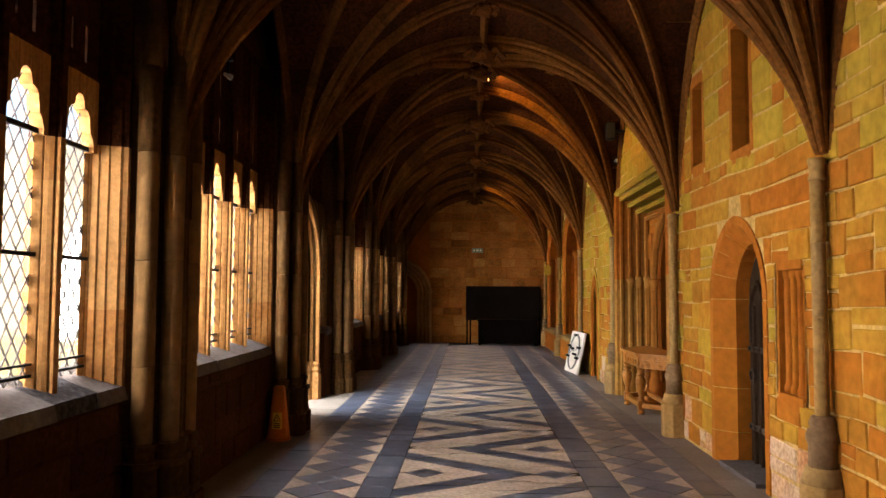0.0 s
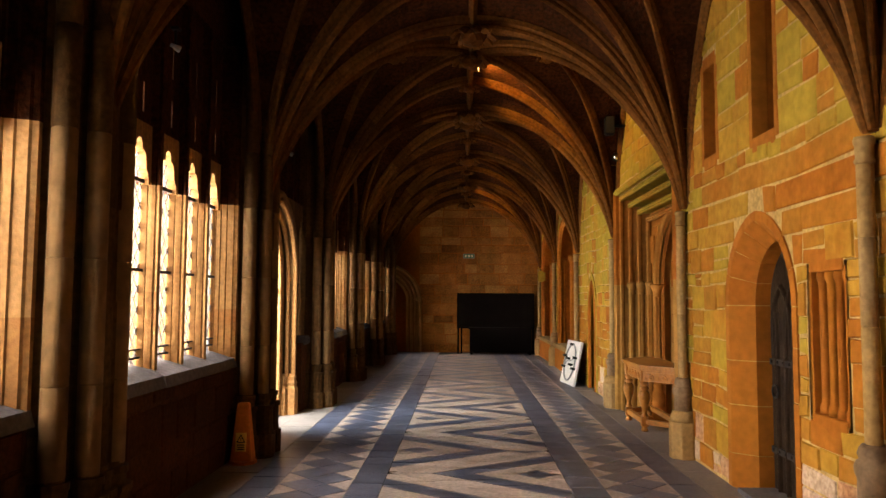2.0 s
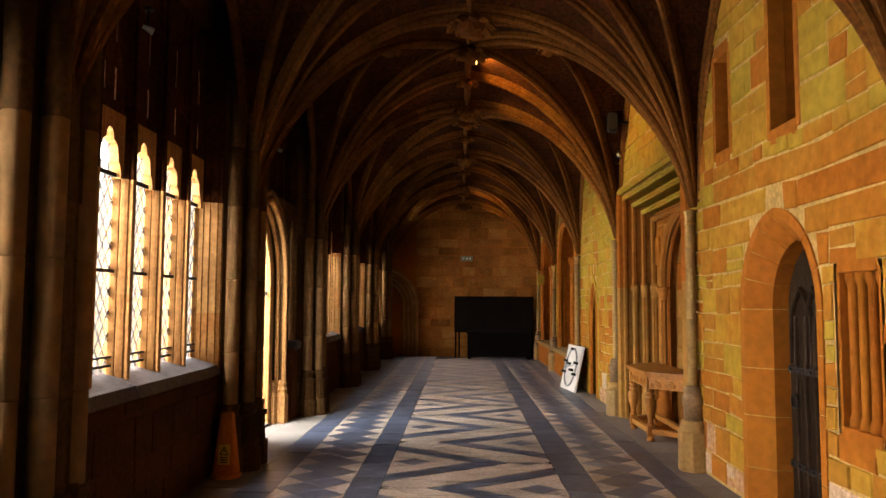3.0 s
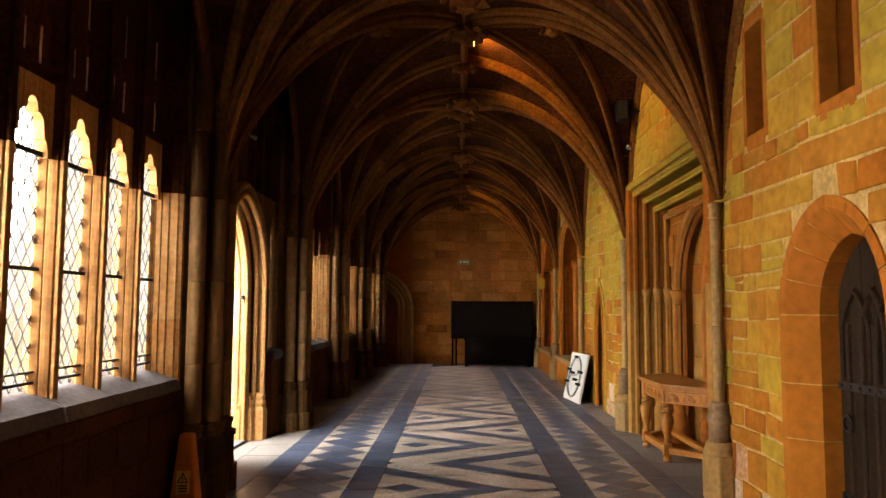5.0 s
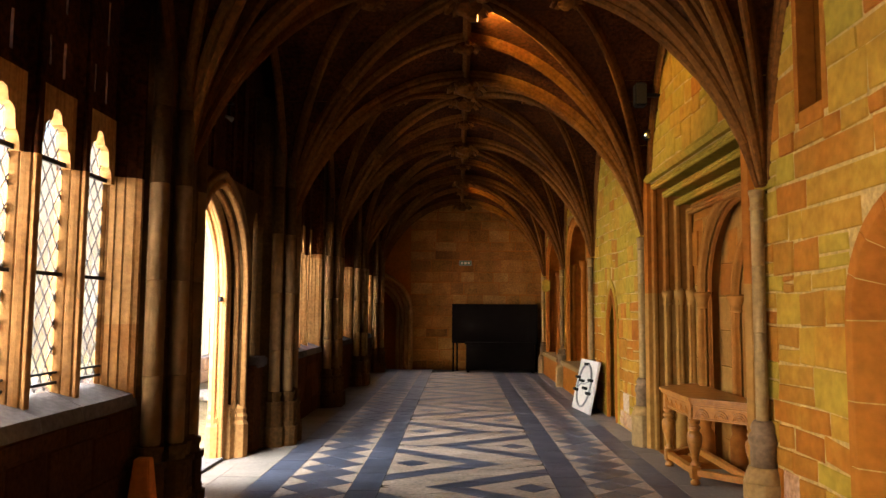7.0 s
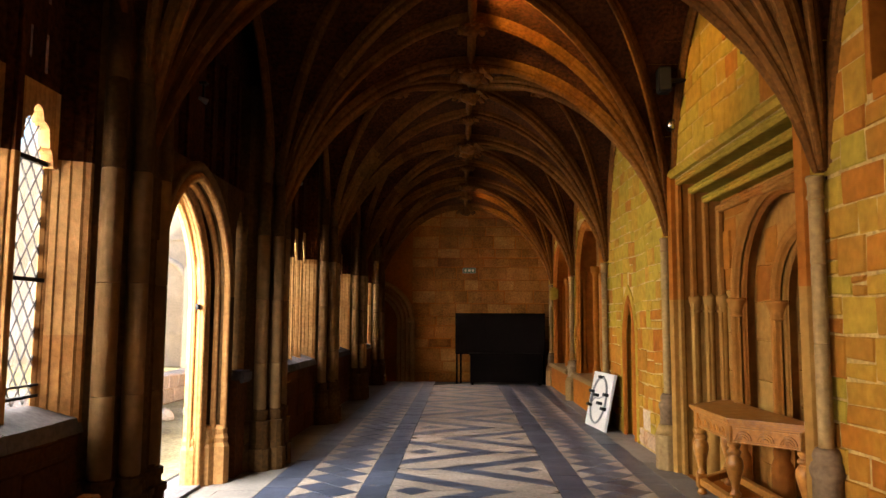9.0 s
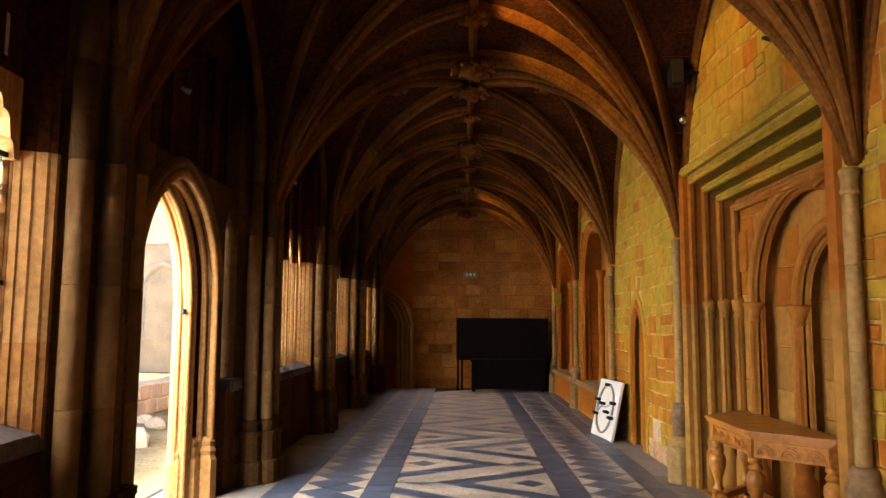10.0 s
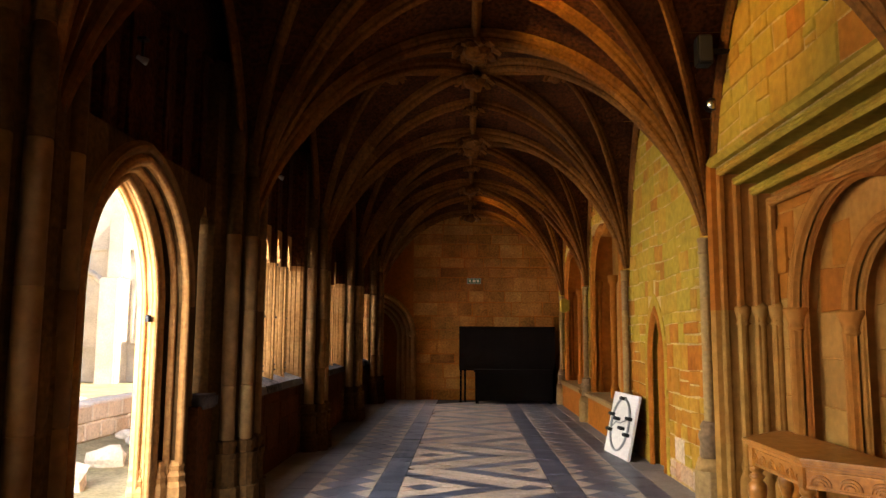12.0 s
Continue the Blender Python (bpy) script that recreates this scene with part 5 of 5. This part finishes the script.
# caution cone
cone = thing("caution_cone", "tall orange plastic caution cone beside the pier", "safety cone", at=(-1.97, 7.66, 0))
bm = bmesh.new()
prism(bm, octo(0, 0, 0.13, 0.13), 0, 0.03)
part("base", bm, M_CONE, cone)
bm = bmesh.new()
prism(bm, [(-0.1, -0.085), (0.1, -0.085), (0.1, 0.085), (-0.1, 0.085)], 0.03, 0.56, 0.5)
bmesh.ops.recalc_face_normals(bm, faces=bm.faces[:])
bmesh.ops.bevel(bm, geom=bm.edges[:], offset=0.008, segments=2, affect="EDGES")
part("body", bm, M_CONE, cone)
slope = math.atan2(0.0425, 0.53)
lab = part("sticker", soft_box(-0.05, 0.05, -0.004, 0.004, 0.0, 0.17, 0.002, 1), M_STICKER, cone, "yellow warning sticker")
lab.matrix_basis = Matrix.Translation((0, -0.079, 0.12)) @ Matrix.Rotation(-slope, 4, "X")
bm = bmesh.new()
sweep(bm, [(-0.036, -0.006, 0.085), (0.0, -0.006, 0.15), (0.036, -0.006, 0.085), (-0.036, -0.006, 0.085)], (0, -1, 0), [(-0.004, -0.001), (0.004, -0.001), (0.004, 0.002), (-0.004, 0.002)])
part("warning_triangle", bm, M_BLACKPAINT, lab)
part("mark", soft_box(-0.004, 0.004, -0.007, -0.003, 0.1, 0.125, 0.001, 1), M_BLACKPAINT, lab)
for z in (0.02, 0.04, 0.06):
    part("text_bar", soft_box(-0.035, 0.035, -0.007, -0.003, z - 0.005, z + 0.005, 0.001, 1), M_BLACKPAINT, lab)

# lamps in the vault
for yy, watts in ((10.12, 52), (16.75, 50), (20.2, 40)):
    lamp = thing("vault_lamp", "small warm floodlight tucked behind the ridge boss", "lamp", "lamps in the vault", at=(XC + 0.06, yy, ridge_z(yy) - 0.16))
    part("housing", soft_box(-0.04, 0.04, -0.05, 0.05, -0.03, 0.03, 0.008), M_IRON, lamp)
    part("lens", soft_box(0.041, 0.047, -0.04, 0.04, -0.022, 0.026, 0.002, 1), M_LAMPGLOW, lamp, "glowing warm lens")
    if yy > 12:
        part("front_lens", soft_box(-0.035, 0.12, -0.057, -0.051, -0.024, 0.02, 0.002, 1), M_LAMPGLOW, lamp, "glowing warm lens")
    part("bracket", soft_box(-0.02, 0.0, -0.01, 0.01, 0.03, 0.12, 0.003, 1), M_IRON, lamp)
    ob = new("vault_lamp_light", bpy.data.lights.new("vault_lamp_light", "SPOT"))
    ob.data.energy, ob.data.color, ob.data.spot_size, ob.data.spot_blend, ob.data.shadow_soft_size = watts, (1.0, 0.6, 0.13), radians(138), 0.4, 0.03
    ob.matrix_world = look((XC + 0.13, yy - 0.02, ridge_z(yy) - 0.14), (XC + 0.8, yy + 0.2, ridge_z(yy) + 0.12))

# speaker, bulkhead lamp, spots
sp = thing("loudspeaker", "small brown box loudspeaker high in the vault corner", "loudspeaker", at=(2.12, 10.86, 3.96))
part("cabinet", soft_box(-0.065, 0.065, -0.07, 0.07, -0.13, 0.13, 0.015), M_IRON, sp)
part("grille", soft_box(-0.055, 0.055, -0.076, -0.068, -0.11, 0.11, 0.003, 1), M_BLACKPAINT, sp)
part("bracket", soft_box(0.07, 0.24, -0.02, 0.02, -0.02, 0.02, 0.004, 1), M_IRON, sp)
bk = thing("bulkhead_lamp", "small clear glass bulkhead lamp with a metal guard", "wall lamp", at=(2.27, 11.2, 3.58))
bm = bmesh.new()
lathe(bm, [(0.0, -0.09), (0.045, -0.08), (0.05, -0.05), (0.05, 0.05), (0.045, 0.08), (0.0, 0.09)], 0, 0, 14)
g1 = part("glass", bm, M_CHROME, bk, smooth=True)
g1.matrix_basis = Matrix.Rotation(math.pi / 2, 4, "X")
for yy in (-0.07, 0.0, 0.07):
    bm = bmesh.new()
    lathe(bm, [(0.055, -0.008), (0.058, 0.0), (0.055, 0.008)], 0, 0, 14)
    o = part("guard_ring", bm, M_IRON, bk)
    o.matrix_basis = Matrix.Translation((0, yy, 0)) @ Matrix.Rotation(math.pi / 2, 4, "X")
part("back_plate", soft_box(0.04, 0.075, -0.1, 0.1, -0.05, 0.05, 0.006, 1), M_IRON, bk)
bm = bmesh.new()
sweep(bm, [(0.06, 0.0, 0.04), (0.06, 0.02, 0.5), (0.06, 0.08, 0.85)], (1, 0, 0), [(-0.006, -0.006), (0.006, -0.006), (0.006, 0.006), (-0.006, 0.006)])
part("conduit", bm, M_IRON, bk)


def spot(x, y, z, mat, label, turn):
    s = thing("spotlight", label, "spotlight", at=(x, y, z))
    bm = bmesh.new()
    lathe(bm, [(0.0, -0.05), (0.018, -0.048), (0.02, -0.02), (0.028, 0.01), (0.032, 0.04), (0.03, 0.045), (0.0, 0.04)], 0, 0, 14)
    h = part("head", bm, mat, s, smooth=True)
    h.matrix_basis = Matrix.Scale(0.75, 4) @ Matrix.Rotation(turn, 4, "Z") @ Matrix.Rotation(math.radians(110), 4, "X")
    part("stem", soft_box(-0.008, 0.008, -0.008, 0.008, 0.0, 0.12, 0.002, 1), M_IRON, s)
    part("rose", soft_box(-0.03, 0.03, -0.03, 0.03, 0.12, 0.14, 0.004, 1), M_IRON, s)


spot(2.2, 8.95, 3.54, M_IRON, "small black spotlight on the vault springing", 0.8)
spot(-1.9, 5.6, 3.26, M_GREY, "small pale grey spotlight below the vault", 2.2)
spot(-1.9, 9.0, 3.2, M_GREY, "small pale grey spotlight near the doorway", 2.2)
spot(-1.9, 12.4, 3.2, M_GREY, "small pale grey spotlight further along the walk", 2.2)

lay_right_wall()

lay_floor()
